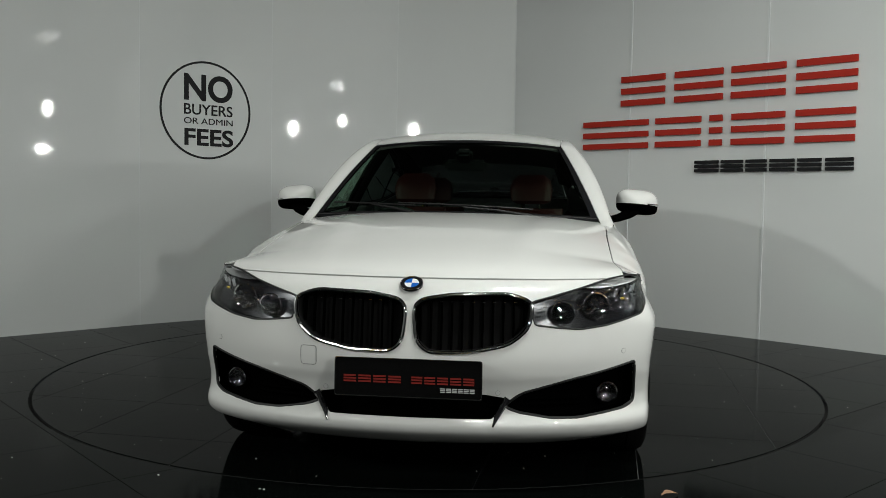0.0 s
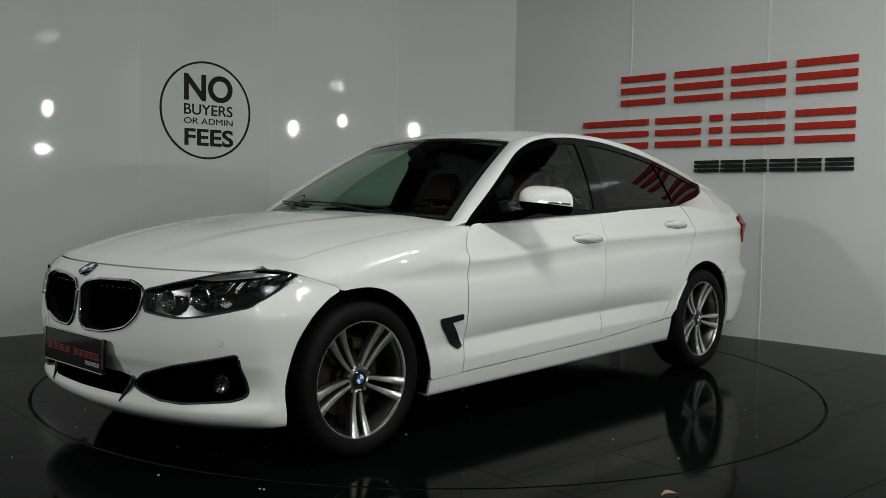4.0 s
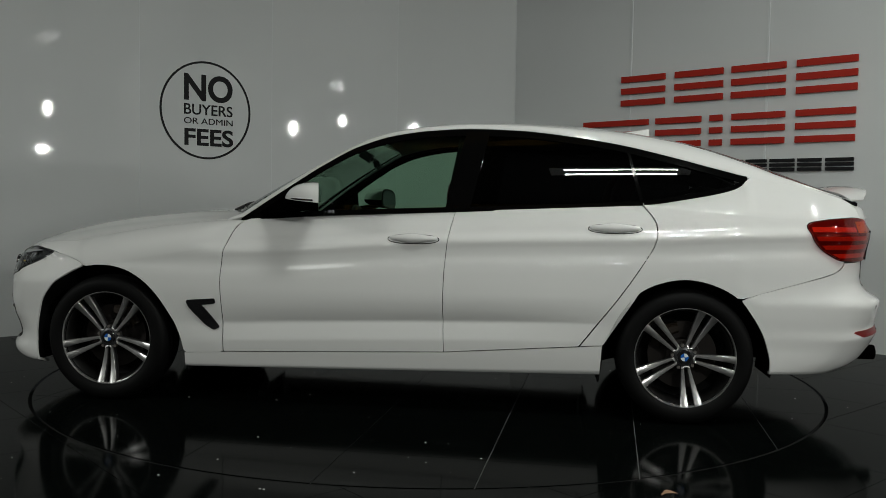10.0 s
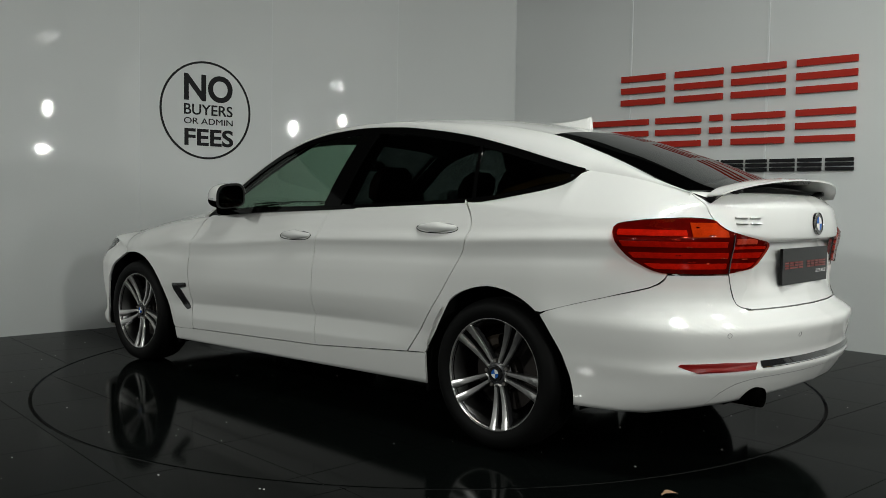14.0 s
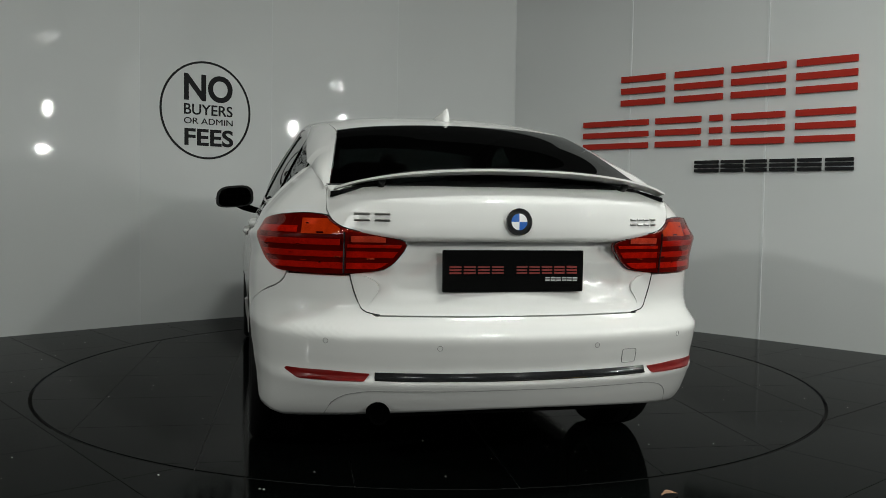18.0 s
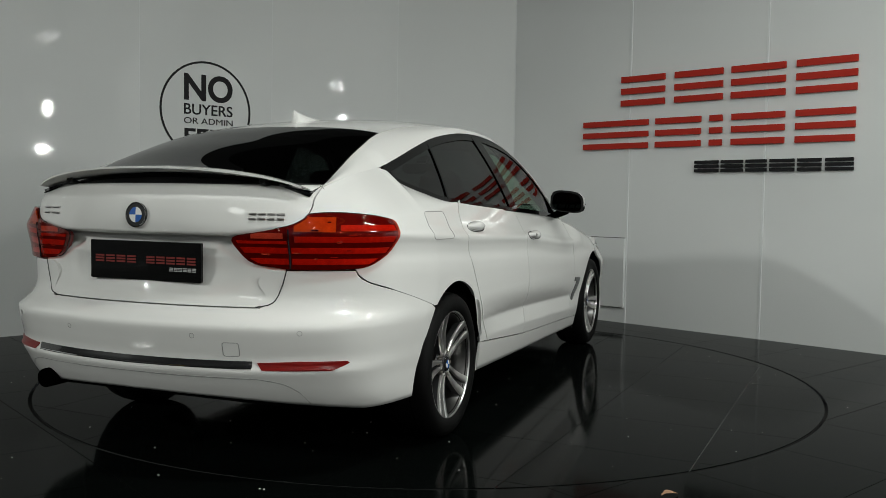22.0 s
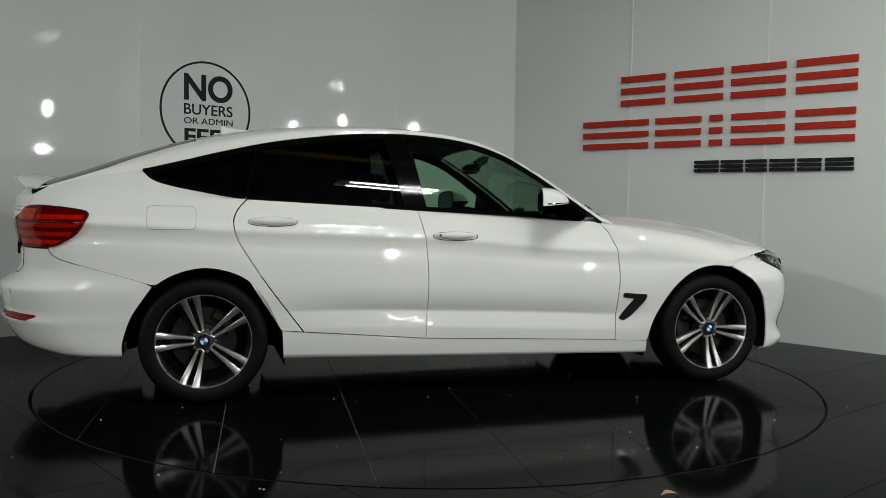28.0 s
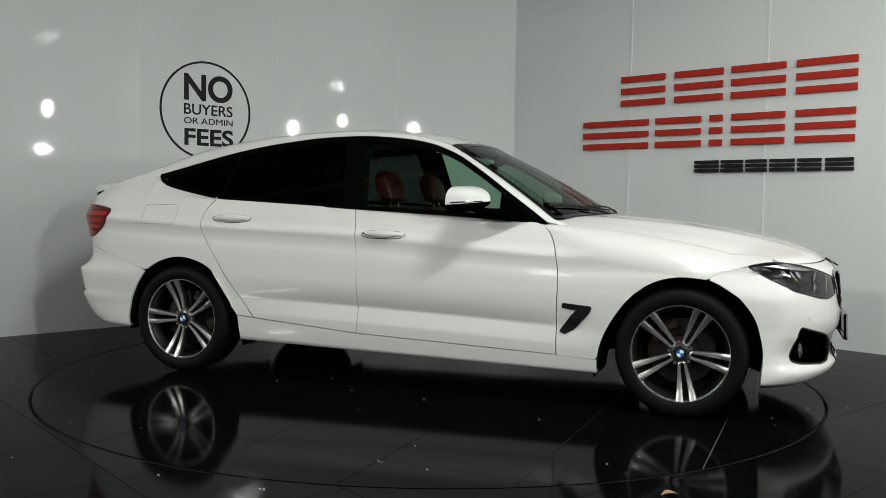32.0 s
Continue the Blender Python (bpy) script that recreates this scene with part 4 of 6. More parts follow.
        rows.append([Vector((x, ROOF_EDGE(x) * u / 8, crown(x, ROOF_EDGE(x) * u / 8) - 0.03)) for u in range(-8, 9)])
    part("headliner", flange(grid(rows), 0), M_GREY_CLOTH, car, "grey cloth headliner")
    for sg in (1, -1):
        build_side(car, sg)


def build_side(car, sg):
    # front wing
    low = [(0.837 + 2 * G, 0.276)] + [(q[0], q[1]) for q in resample([(0.86, 0.27), (1.045, 0.264)], 8)] + [tuple(q) for q in ARCH_F if q[0] < 1.59 and q[1] > 0.27]
    low += [(NOSE_EDGE(z) - 0.001, z + 0.0012) for z in (0.701, 0.708, 0.716, 0.724, 0.732, 0.740, 0.748, 0.756, 0.763)] + [(1.79, 0.777), (1.82, 0.784), (1.872, 0.7905)]
    low = resample(low, 60)
    top = []
    for k in range(60):
        top.append(0.745 + (1.872 - 0.745) * (k / 59) ** 0.9)
    rows = []
    for k in range(60):
        xu = top[k]
        yu = HOOD_SEAM(xu)
        zu = hood_z(xu, yu)
        xl, zl = low[k]
        col = []
        zu = max(zu, zl + 0.001)
        zs = max(zl, zu - 0.15)
        # line of the column in side view follows the door edge at its back
        for j in range(49):
            w = j / 48
            if w <= 0.5:
                s = w / 0.5
                soft = min(1, max(0, (zu - zl - 0.05) / 0.12))
                z = zu + (zs - zu) * s * s * 0.6 * soft + (zs - zu) * s * (1 - 0.6 * soft)
                f = (zu - z) / (zu - zl) if zu - zl > 0.03 else w
                x = xu + (xl - xu) * f
                ys = side(x, zs)
                a = 1 - (1 - s) ** (1.55 + 0.45 * soft)
                y = yu + (ys - yu) * a
            else:
                s = (w - 0.5) / 0.5
                z = zs + (zl - zs) * s
                f = (zu - z) / (zu - zl) if zu - zl > 0.03 else w
                x = xu + (xl - xu) * f
                y = side(x, z)
            bend = max(0.0, 1 - k / 14) ** 1.5
            if bend > 0:
                xd = float(np.interp(z, FRONT_SEAM[:, 1], FRONT_SEAM[:, 0])) + 2 * G
                xk = 0.745 + (0.837 + 2 * G - 0.745) * (zu - z) / (zu - zl)
                x += (xd - xk) * bend
                y += (side(x, z) - y) * (bend * min(1, w / 0.25) if w <= 0.5 else 1)
            col.append(Vector((x, y, z)))
        rows.append(col)
    part("front_wing", mirrored(flange(grid(rows), 0.006), sg), M_PAINT, car)

    # doors
    door = new("front_door")
    door.parent = car
    A, B = shifted(FRONT_SEAM, -G), shifted(MID_SEAM, G)
    part("door_skin", mirrored(flange(grid(side_patch(A, B, 40)), 0.016), sg), M_PAINT, door)
    rear = new("rear_door")
    rear.parent = car
    A, B = shifted(MID_SEAM, -G), [(p[0] + G, p[1]) for p in REAR_SEAM]
    part("door_skin", mirrored(flange(grid(side_patch(A, B, 36)), 0.016), sg), M_PAINT, rear)

    # sill
    top_line = resample([(1.045, 0.2605), (0.84, 0.2695), (-0.295, 0.3080), (-0.955, 0.3575), (-1.066, 0.368)], 40)
    bot_line = resample([(1.047, 0.190), (-1.058, 0.226)], 40)
    rows = side_patch(bot_line, top_line, 6)
    rows.insert(0, [Vector((p.x, p.y - 0.06, p.z - 0.004)) for p in rows[0]])
    part("sill", mirrored(flange(grid(rows), 0.012), sg), M_PAINT, car)

    # rear quarter with the roof rail
    low = [(-0.959 - 2 * G, 0.364)] + [tuple(q) for q in resample([(-0.97, 0.366), (-1.070, 0.372)], 4)] + [tuple(q) for q in ARCH_R if q[1] > 0.38 and q[0] > -1.70]
    low += [tuple(q) for q in resample([(-1.70, 0.614), (-1.86, 0.662), (-2.005, 0.7025), (-2.15, 0.7445), (-2.19, 0.768), (-2.205, 0.80)], 22)]
    low = resample(low, 56)
    seam = [(p[0] - 2 * G, p[1]) for p in REAR_SEAM]
    end0, end1 = rear_at(TAILGATE(1.005) + 0.004, 1.005), rear_at(TAILGATE(1.10) + 0.004, 1.10)
    tops = [(-1.245 - 2 * G + (end0 + 1.2502) * (k / 55) ** 1.15, 1.055 - 0.05 * min(1, (k / 55) * 1.6)) for k in range(56)]
    bm = bmesh.new()
    rows = []
    for k in range(56):
        col = []
        for j in range(49):
            w = j / 48
            z = low[k][1] + (tops[k][1] - low[k][1]) * w
            x = low[k][0] + (tops[k][0] - low[k][0]) * w
            bend = max(0, 1 - k / 34)
            xs = float(np.interp(seam[0][1] + (seam[-1][1] - seam[0][1]) * w, [p[1] for p in seam], [p[0] for p in seam]))
            x0 = seam[0][0] + (seam[-1][0] - seam[0][0]) * w
            x += (xs - x0) * bend ** 1.5
            col.append(Vector((x, side(x, z), z)))
        rows.append(col)
    grid(rows, bm)
    # from the shoulder up to the window line, and behind its tip to the tailgate
    tipline = hermite([(end1, TAILGATE(1.10) + 0.004, 1.100), (-2.0, 0.668, 1.158), (-1.765, 0.664, 1.195)])
    rows2 = []
    for k in range(56):
        p0 = rows[k][-1]
        x = p0.x
        if x > -1.765:
            z1 = BELT(x) - 0.006
            p1 = Vector((x, glass(x, z1) + 0.008, z1))
        else:
            y1, z1 = tipline(x)
            # the upper end leans forward along the tailgate's edge
            xe = x + (end1 - end0) * max(0, (-1.9 - x) / (-1.9 - end0))
            y1, z1 = tipline(xe)
            p1 = Vector((xe, y1, z1))
        col = []
        for j in range(9):
            w = j / 8
            q = p0.lerp(p1, w)
            q.y += 0.012 * math.sin(math.pi * w)
            near = max(0, (k - 43) / 12) ** 2
            ze = 1.005 + 0.095 * w
            q = q.lerp(Vector((rear_at(TAILGATE(ze) + 0.004, ze), TAILGATE(ze) + 0.004, ze)), near)
            col.append(q)
        rows2.append(col)
    grid(rows2, bm)
    rows3 = [[Vector((0.870, 0.790, 0.918)).lerp(Vector((0.90, 0.745, 0.935)), j / 6) for j in range(7)], [Vector((0.825, 0.801, 0.944)).lerp(Vector((0.845, 0.742, 0.953)), j / 6) + Vector((0, 0.008, 0.008)) * math.sin(math.pi * j / 6) for j in range(7)]]
    n = 90
    for k in range(n + 1):
        t = k / n
        if t < 0.30:
            s = t / 0.30
            xl = 0.785 + (0.15 - 0.785) * s
            zl = UPPER(min(xl, 0.765)) + 0.006
            pl = Vector((xl, glass(xl, zl) + 0.004, zl))
            pu = screen(1, s) + Vector((0.002, 0.006, 0))
        else:
            s = (t - 0.30) / 0.70
            xl = 0.15 + (end1 - 0.15) * s
            if xl > -1.765:
                zl = UPPER(xl) + 0.006
                pl = Vector((xl, glass(xl, zl) + 0.004, zl))
            else:
                y1, z1 = tipline(xl)
                pl = Vector((xl, y1, z1))
            xu = 0.13 + (end1 - 0.135) * s
            yu = ROOF_EDGE(xu)
            pu = Vector((xu, yu, crown(xu, yu)))
        col = []
        for j in range(7):
            w = j / 6
            q = pl.lerp(pu, w)
            b = math.sin(math.pi * w) * 0.012
            q += Vector((b * 0.4 if t < 0.3 else 0, b, b * 0.8))
            col.append(q)
        rows3.append(col)
    grid(rows3, bm)
    part("rear_quarter", mirrored(flange(bm, 0.014), sg), M_PAINT, car, "white rear quarter panel and roof rail")

    rows = [[q - Vector((0.004, 0.022, 0.016)) for q in col] for col in rows3 if col[0].x > -1.9]
    part("pillar_lining", mirrored(flange(grid(rows), 0.0), sg), M_VOID, car)

    # side windows
    def pane(name, xa, xb, mat, parent, lo_in=0.016, up_in=0.026, label=""):
        rows = []
        for k in range(25):
            w = k / 24
            col = []
            for j in range(11):
                v = j / 10
                x = (xa[0] + (xb[0] - xa[0]) * w) * (1 - v) + (xa[1] + (xb[1] - xa[1]) * w) * v
                z0, z1 = BELT(x) + lo_in, UPPER(x) - up_in
                if z1 < z0:
                    z1 = z0
                z = z0 + (z1 - z0) * v
                col.append(Vector((x, glass(x, z) - 0.006, z)))
            rows.append(col)
        return part(name, mirrored(flange(grid(rows), 0.004), sg), mat, parent, label)

    pane("window", (0.60, 0.60), (-0.300, -0.385), M_GLASS, door, label="clear front side window")
    pane("window", (-0.395, -0.475), (-1.245, -1.18), M_GLASS_DARK, rear, label="dark tinted rear side window")
    pane("quarter_window", (-1.255, -1.19), (-1.70, -1.70), M_GLASS_DARK, car, label="dark tinted quarter window")
    # black window surround
    def strip(x0, x1, lowf, highf, n=40, off=0.0, bm=None):
        rows = []
        for k in range(n + 1):
            x = x0 + (x1 - x0) * k / n
            z0, z1 = lowf(x), highf(x)
            rows.append([Vector((x, glass(x, z0 + (z1 - z0) * j / 3) + off, z0 + (z1 - z0) * j / 3)) for j in range(4)])
        return grid(rows, bm)

    bm = bmesh.new()
    strip(0.765, -1.764, lambda x: BELT(x) - 0.006, lambda x: min(BELT(x) + 0.018, UPPER(x)), bm=bm, n=70)
    strip(0.765, -1.764, lambda x: max(UPPER(x) - 0.030, BELT(x)), lambda x: UPPER(x) + 0.006, bm=bm, n=70)
    part("window_surround", mirrored(flange(bm, 0.006), sg), M_PILLAR, car)
    bm = bmesh.new()
    strip(0.765, 0.50, lambda x: BELT(x) + 0.002, lambda x: UPPER(x) - 0.004, bm=bm, n=12, off=-0.001)
    part("mirror_base", mirrored(flange(bm, 0.004), sg), M_SLAT, door)
    rows = []
    for a, b in ((-0.285, -0.37), (-0.341, -0.427), (-0.41, -0.49)):
        rows.append([Vector((a + (b - a) * j / 8, glass(a + (b - a) * j / 8, z) + 0.001, z)) for j, z in ((j, BELT(a) + 0.01 + (UPPER(b) - 0.02 - BELT(a)) * j / 8) for j in range(9))])
    trim_rows = []
    for a, b in ((-0.27, -0.34), (-0.34, -0.43), (-0.43, -0.53)):
        trim_rows.append([Vector((a + (b - a) * j / 8, glass(a + (b - a) * j / 8, z) - 0.035, z)) for j, z in ((j, 0.93 + (UPPER(b) - 0.93) * j / 8) for j in range(9))])
    part("pillar_trim", mirrored(flange(grid(trim_rows), 0.012), sg), M_VOID, car)
    part("pillar_cover", mirrored(flange(grid(rows), 0.005), sg), M_PILLAR, car)
    rows = []
    for a, b in ((-1.240, -1.175), (-1.258, -1.193)):
        rows.append([Vector((a + (b - a) * j / 8, glass(a + (b - a) * j / 8, z) + 0.001, z)) for j, z in ((j, BELT(a) + 0.01 + (UPPER(b) - 0.02 - BELT(a)) * j / 8) for j in range(9))])
    part("window_divider", mirrored(flange(grid(rows), 0.005), sg), M_PILLAR, rear)
    build_side_details(car, door, rear, sg)


def build_side_details(car, door, rear, sg):
    # door handles: a cup in the door, a bar before it
    for x0, x1, z, owner in ((-0.017, -0.258, 0.872, door), (-0.996, -1.237, 0.940, rear)):
        handle = part("handle", mirrored(handle_bar(x0, x1, z), sg), M_PAINT, owner, "white pull handle")
        loop = [(x0 + (x1 - x0) * 0.5 + math.cos(a) * 0.128 * (abs(math.cos(a)) ** -0.25 if abs(math.cos(a)) > 0.02 else 1), z - 0.004 + math.sin(a) * 0.022) for a in np.linspace(0, math.tau, 40, endpoint=False)]
        bm = tube([Vector((x, side(x, zz) + 0.0005, zz)) for x, zz in loop], 0.0022, 5, True)
        part("handle_seam", mirrored(finish(bm), sg), M_VOID, handle)
    if sg < 0:
        bm = bmesh.new()
        bmesh.ops.create_cone(bm, cap_ends=True, segments=14, radius1=0.007, radius2=0.006, depth=0.004, matrix=Matrix.Translation((-0.235, side(-0.235, 0.872) + 0.041, 0.875)) @ Matrix.Rotation(-math.pi / 2, 4, "X"))
        part("door_lock", mirrored(finish(bm), sg), M_CHROME, door, "small chrome door lock")
    # air vent behind the front wheel
    bm = bmesh.new()
    for line in ([(1.023, 0.537), (0.872, 0.549), (0.868, 0.522), (0.945, 0.512), (1.010, 0.510)], [(1.026, 0.532), (0.945, 0.516), (0.912, 0.480), (0.852, 0.398), (0.884, 0.384), (0.932, 0.412), (1.010, 0.498)]):
        o = fan(round_poly(line, 0.010), lambda x, z, off: Vector((x, side(x, z) + off, z)), 0.005, 3, 0.0, 0.008)
        me = bpy.data.meshes.new("vent")
        o.to_mesh(me)
        o.free()
        bm.from_mesh(me)
        bpy.data.meshes.remove(me)
    part("wing_vent", mirrored(bm, sg), M_BLACK_GLOSS, car, "gloss black air vent on the wing")
    # mirror
    mirror = new("wing_mirror")
    mirror.parent = door
    def shell(t, a, grow=1.0):
        """Point of the housing: t from the glass to the nose, a round it."""
        sc = max(0.0, 1 - t ** 2.3) ** 0.6 * grow
        c, w = math.cos(a), math.sin(a)
        u = abs(c) ** 0.62 * (1 if c > 0 else -1)
        v = abs(w) ** 0.62 * (1 if w > 0 else -1)
        return Vector((0.322 + 0.168 * t - 0.030 * u * sc, 0.966 + 0.116 * u * sc, 1.050 + 0.010 * t + (0.088 if w > 0 else 0.050) * v * sc - 0.010 * u * sc))
    ts = [k / 14 for k in range(14)] + [0.97, 1.0]
    part("mirror_cap", mirrored(flange(grid([[shell(t, math.pi * j / 20) for j in range(21)] for t in ts]), 0.003, (0.38, 0.966, 1.045)), sg), M_PAINT, mirror, "white mirror cap")
    part("mirror_foot", mirrored(flange(grid([[shell(t, -math.pi * j / 20, 0.99) for j in range(21)] for t in ts]), 0.003, (0.38, 0.966, 1.06)), sg), M_SLAT, mirror, "black lower mirror housing")
    for name, grow, dx, mat, label in (("mirror_back", 0.985, -0.001, M_BLACK, ""), ("mirror_glass", 0.84, -0.004, M_MIRROR, "dark mirror glass")):
        bm = bmesh.new()
        bm.faces.new([bm.verts.new(shell(0, math.tau * j / 40, grow) + Vector((dx, 0, 0))) for j in range(40)])
        part(name, mirrored(flange(bm, 0, (0.45, 0.965, 1.05)), sg), mat, mirror, label)
    part("mirror_arm", mirrored(finish(tube([(0.63, 0.805, 0.975), (0.56, 0.85, 0.984), (0.48, 0.90, 1.000), (0.40, 0.95, 1.020)], [0.036, 0.040, 0.044, 0.034], 10, flat=0.5)), sg), M_SLAT, mirror)
    line = [shell(t, 0.03) + Vector((0.001, 0.002, 0)) for t in (0.15, 0.3, 0.45, 0.6, 0.75, 0.85, 0.92)]
    part("mirror_indicator", mirrored(finish(tube(line, 0.004, 6)), sg), M_CHROME, mirror, "slim clear indicator strip")


def handle_bar(x0, x1, z):
    rows = []
    for k in range(25):
        t = k / 24
        x = x0 + (x1 - x0) * t
        fat = math.sin(math.pi * min(max(t, 0.001), 0.999)) ** 0.45
        hz = 0.006 + 0.012 * fat + 0.008 * math.exp(-((t - 0.48) / 0.2) ** 2)
        base = side(x, z)
        row = []
        for j in range(13):
            a = math.pi * j / 12
            row.append(Vector((x, base - 0.004 + 0.040 * fat * math.sin(a) ** 0.7, z + hz * math.cos(a))))
        rows.append(row)
    return flange(grid(rows), 0.0)


def build_wheel(car, x, sg, spin):
    wheel = new("wheel")
    wheel.parent = car
    wheel.matrix_basis = pose(x, 0.80 * sg, 0.325, 0, 0, 0 if sg > 0 else 180) @ pose(0, 0, 0, 0, spin, 0)
    # profile lines turn about the wheel's y axis, +y outwards
    def lathe(profile, n=72):
        bm = bmesh.new()
        rows = []
        for k in range(n + 1):
            a = math.tau * k / n
            rows.append([Vector((r * math.cos(a), y, r * math.sin(a))) for r, y in profile])
        grid(rows, bm)
        return finish(bm)
    part("tyre", lathe([(0.228, 0.070), (0.240, 0.088), (0.262, 0.098), (0.290, 0.099), (0.308, 0.090), (0.318, 0.074), (0.3235, 0.05), (0.325, 0.02), (0.321, 0.018), (0.321, 0.012), (0.325, 0.01), (0.325, -0.05),
                        (0.321, -0.052), (0.321, -0.058), (0.324, -0.06), (0.318, -0.10), (0.300, -0.125), (0.26, -0.128), (0.228, -0.11)]), M_RUBBER, wheel)
    part("rim", lathe([(0.238, 0.072), (0.2365, 0.080), (0.232, 0.078), (0.228, 0.066), (0.218, 0.045), (0.212, -0.02), (0.212, -0.11)]), M_BARREL, wheel, "satin grey rim barrel")
    part("rim_edge", lathe([(0.2440, 0.0800), (0.2425, 0.0880), (0.2375, 0.0880), (0.2345, 0.0810)]), M_ALLOY, wheel, "bright machined rim edge")
    part("brake_disc", lathe([(0.165, -0.03), (0.165, -0.02), (0.085, -0.02), (0.08, 0.015), (0.03, 0.018), (0.0005, 0.018)]), M_BRAKE, wheel, "steel brake disc")
    # caliper: behind the front axle, ahead of the rear one
    lean = math.radians(90 + (32 if x > 0 else -32) * sg)
    rows = []
    for k in range(9):
        a = lean + math.radians(-30 + 60 * k / 8)
        r0, r1 = 0.112, 0.172 - 0.010 * abs(k - 4) / 4
        rows.append([Vector((r * math.cos(a), y, r * math.sin(a))) for r, y in ((r0, -0.06), (r0, 0.0), (r0 + 0.012, 0.014), (r1 - 0.015, 0.014), (r1, 0.0), (r1, -0.06))])
    part("caliper", finish(grid(rows)), M_CALIPER, wheel, "brown cast brake caliper")
    part("balance_weight", box(0.030, 0.012, 0.006, (0, 0, 0), 0.001), M_STEEL, wheel, m=pose(0.150, 0.03, 0.150, 0, 45, 0))
    # black disc added behind the brake, in place of shade inside the wheel
    part("wheel_dark_disc", lathe([(0.222, -0.06), (0.19, -0.075), (0.02, -0.075)]), M_VOID, wheel)
    dark_bm = bmesh.new()
    for k in range(5):
        a0 = math.tau * k / 5 - math.pi / 2
        for d in (-1, 1):
            # each spoke runs from the hub to the rim, in pairs that part outwards
            st = []
            for w in np.linspace(0, 1, 7):
                r = 0.044 + (0.236 - 0.044) * w
                spread = 0.013 + 0.021 * w
                wid = 0.0068 + 0.0092 * w + 0.004 * w ** 3
                y = 0.056 + 0.030 * w ** 0.8 - 0.012 * math.sin(math.pi * w)
                ca, sa = math.cos(a0), math.sin(a0)
                t = Vector((-sa, 0, ca))
                c = Vector((r * ca, y, r * sa)) + t * (spread * d)
                st.append((c, t, wid))
            rows = [[c + t * (wid * f) + Vector((0, dy, 0)) for f, dy in ((-1, -0.012), (-0.9, -0.0015), (-0.78, 0), (0, 0.0006), (0.78, 0), (0.9, -0.0015), (1, -0.012))] for c, t, wid in st]
            bm = grid(rows)
            bm = finish(bm)
            if bm.faces[0].normal.y < 0:
                bmesh.ops.reverse_faces(bm, faces=bm.faces)
            part("spoke", bm, M_ALLOY, wheel)
            rows = [[c - t * wid + Vector((0, -0.0105, 0)), c - t * (wid - 0.002) + Vector((0, -0.04, 0)), c + t * (wid - 0.002) + Vector((0, -0.04, 0)), c + t * wid + Vector((0, -0.0105, 0))] for c, t, wid in st]
            grid(rows, dark_bm)
        arc = []
        for q in np.linspace(-1, 1, 9):
            a = a0 + 0.30 * q
            r = 0.046 + 0.012 * q * q
            arc.append((r * math.cos(a), 0.056, r * math.sin(a)))
        part("spoke_root", finish(tube(arc, 0.0055, 6)), M_ALLOY, wheel)
        ca, sa = math.cos(a0 + math.tau / 10), math.sin(a0 + math.tau / 10)
        spokes_bm = bmesh.new()
        bmesh.ops.create_cone(spokes_bm, cap_ends=True, segments=10, radius1=0.010, radius2=0.008, depth=0.02, matrix=Matrix.Translation((0.056 * ca, 0.05, 0.056 * sa)) @ Matrix.Rotation(-math.pi / 2, 4, "X"))
        part("wheel_bolt", finish(spokes_bm), M_STEEL, wheel)
    part("spoke_back", finish(dark_bm), M_ALLOY_DARK, wheel)
    part("hub", lathe([(0.062, 0.030), (0.054, 0.046), (0.046, 0.058), (0.036, 0.061), (0.034, 0.055)]), M_ALLOY_DARK, wheel)
    cap = part("centre_cap", lathe([(0.034, 0.055), (0.0335, 0.063), (0.031, 0.066), (0.0005, 0.0675)], 32), M_BLACK_GLOSS, wheel, "round emblem cap")
    emblem(cap, Matrix.Translation((0, 0.0678, 0)) @ Matrix.Rotation(-math.pi / 2, 4, "X"), 0.019)
    return wheel


def emblem(parent, m, r):
    """Plain round badge: blue and white quarters, facing the local +z."""
    for k in range(4):
        bm = bmesh.new()
        c = bm.verts.new((0, 0, 0.0012))
        vs = [bm.verts.new((r * math.cos(a), r * math.sin(a), 0.0008)) for a in np.linspace(k * math.pi / 2, (k + 1) * math.pi / 2, 9)]
        for a, b in zip(vs, vs[1:]):
            bm.faces.new((c, a, b))
        for v in bm.verts:
            v.co = m @ v.co
        part("quarter", bm, M_BLUE if k % 2 else M_WHITE_ENAMEL, parent)


def bars(parent, place, x0, x1, z0, z1, n, mat, name="bar"):
    """Plain upright blocks in a row that stand for writing."""
    w = (x1 - x0) / n
    for k in range(n):
        a, b = x0 + w * (k + 0.08), x0 + w * (k + 0.92)
        for f0, f1 in ((0.0, 0.24), (0.38, 0.62), (0.76, 1.0)):
            p = [place(a, z0 + (z1 - z0) * f0), place(b, z0 + (z1 - z0) * f0), place(b, z0 + (z1 - z0) * f1), place(a, z0 + (z1 - z0) * f1)]
            bm = bmesh.new()
            bm.faces.new([bm.verts.new(q) for q in p])
            part(name, bm, mat, parent)


def rounded_plate(w, h, d, r):
    """A flat plate in its own yz plane, facing +x."""
    pts = round_poly([(-w / 2, -h / 2), (w / 2, -h / 2), (w / 2, h / 2), (-w / 2, h / 2)], r, 4)
    bm = bmesh.new()
    top = [bm.verts.new((d, y, z)) for y, z in pts]
    low = [bm.verts.new((0, y, z)) for y, z in pts]
    bm.faces.new(top)
    for i in range(len(pts)):
        bm.faces.new((low[i], low[(i + 1) % len(pts)], top[(i + 1) % len(pts)], top[i]))
    return finish(bm, smooth=False)


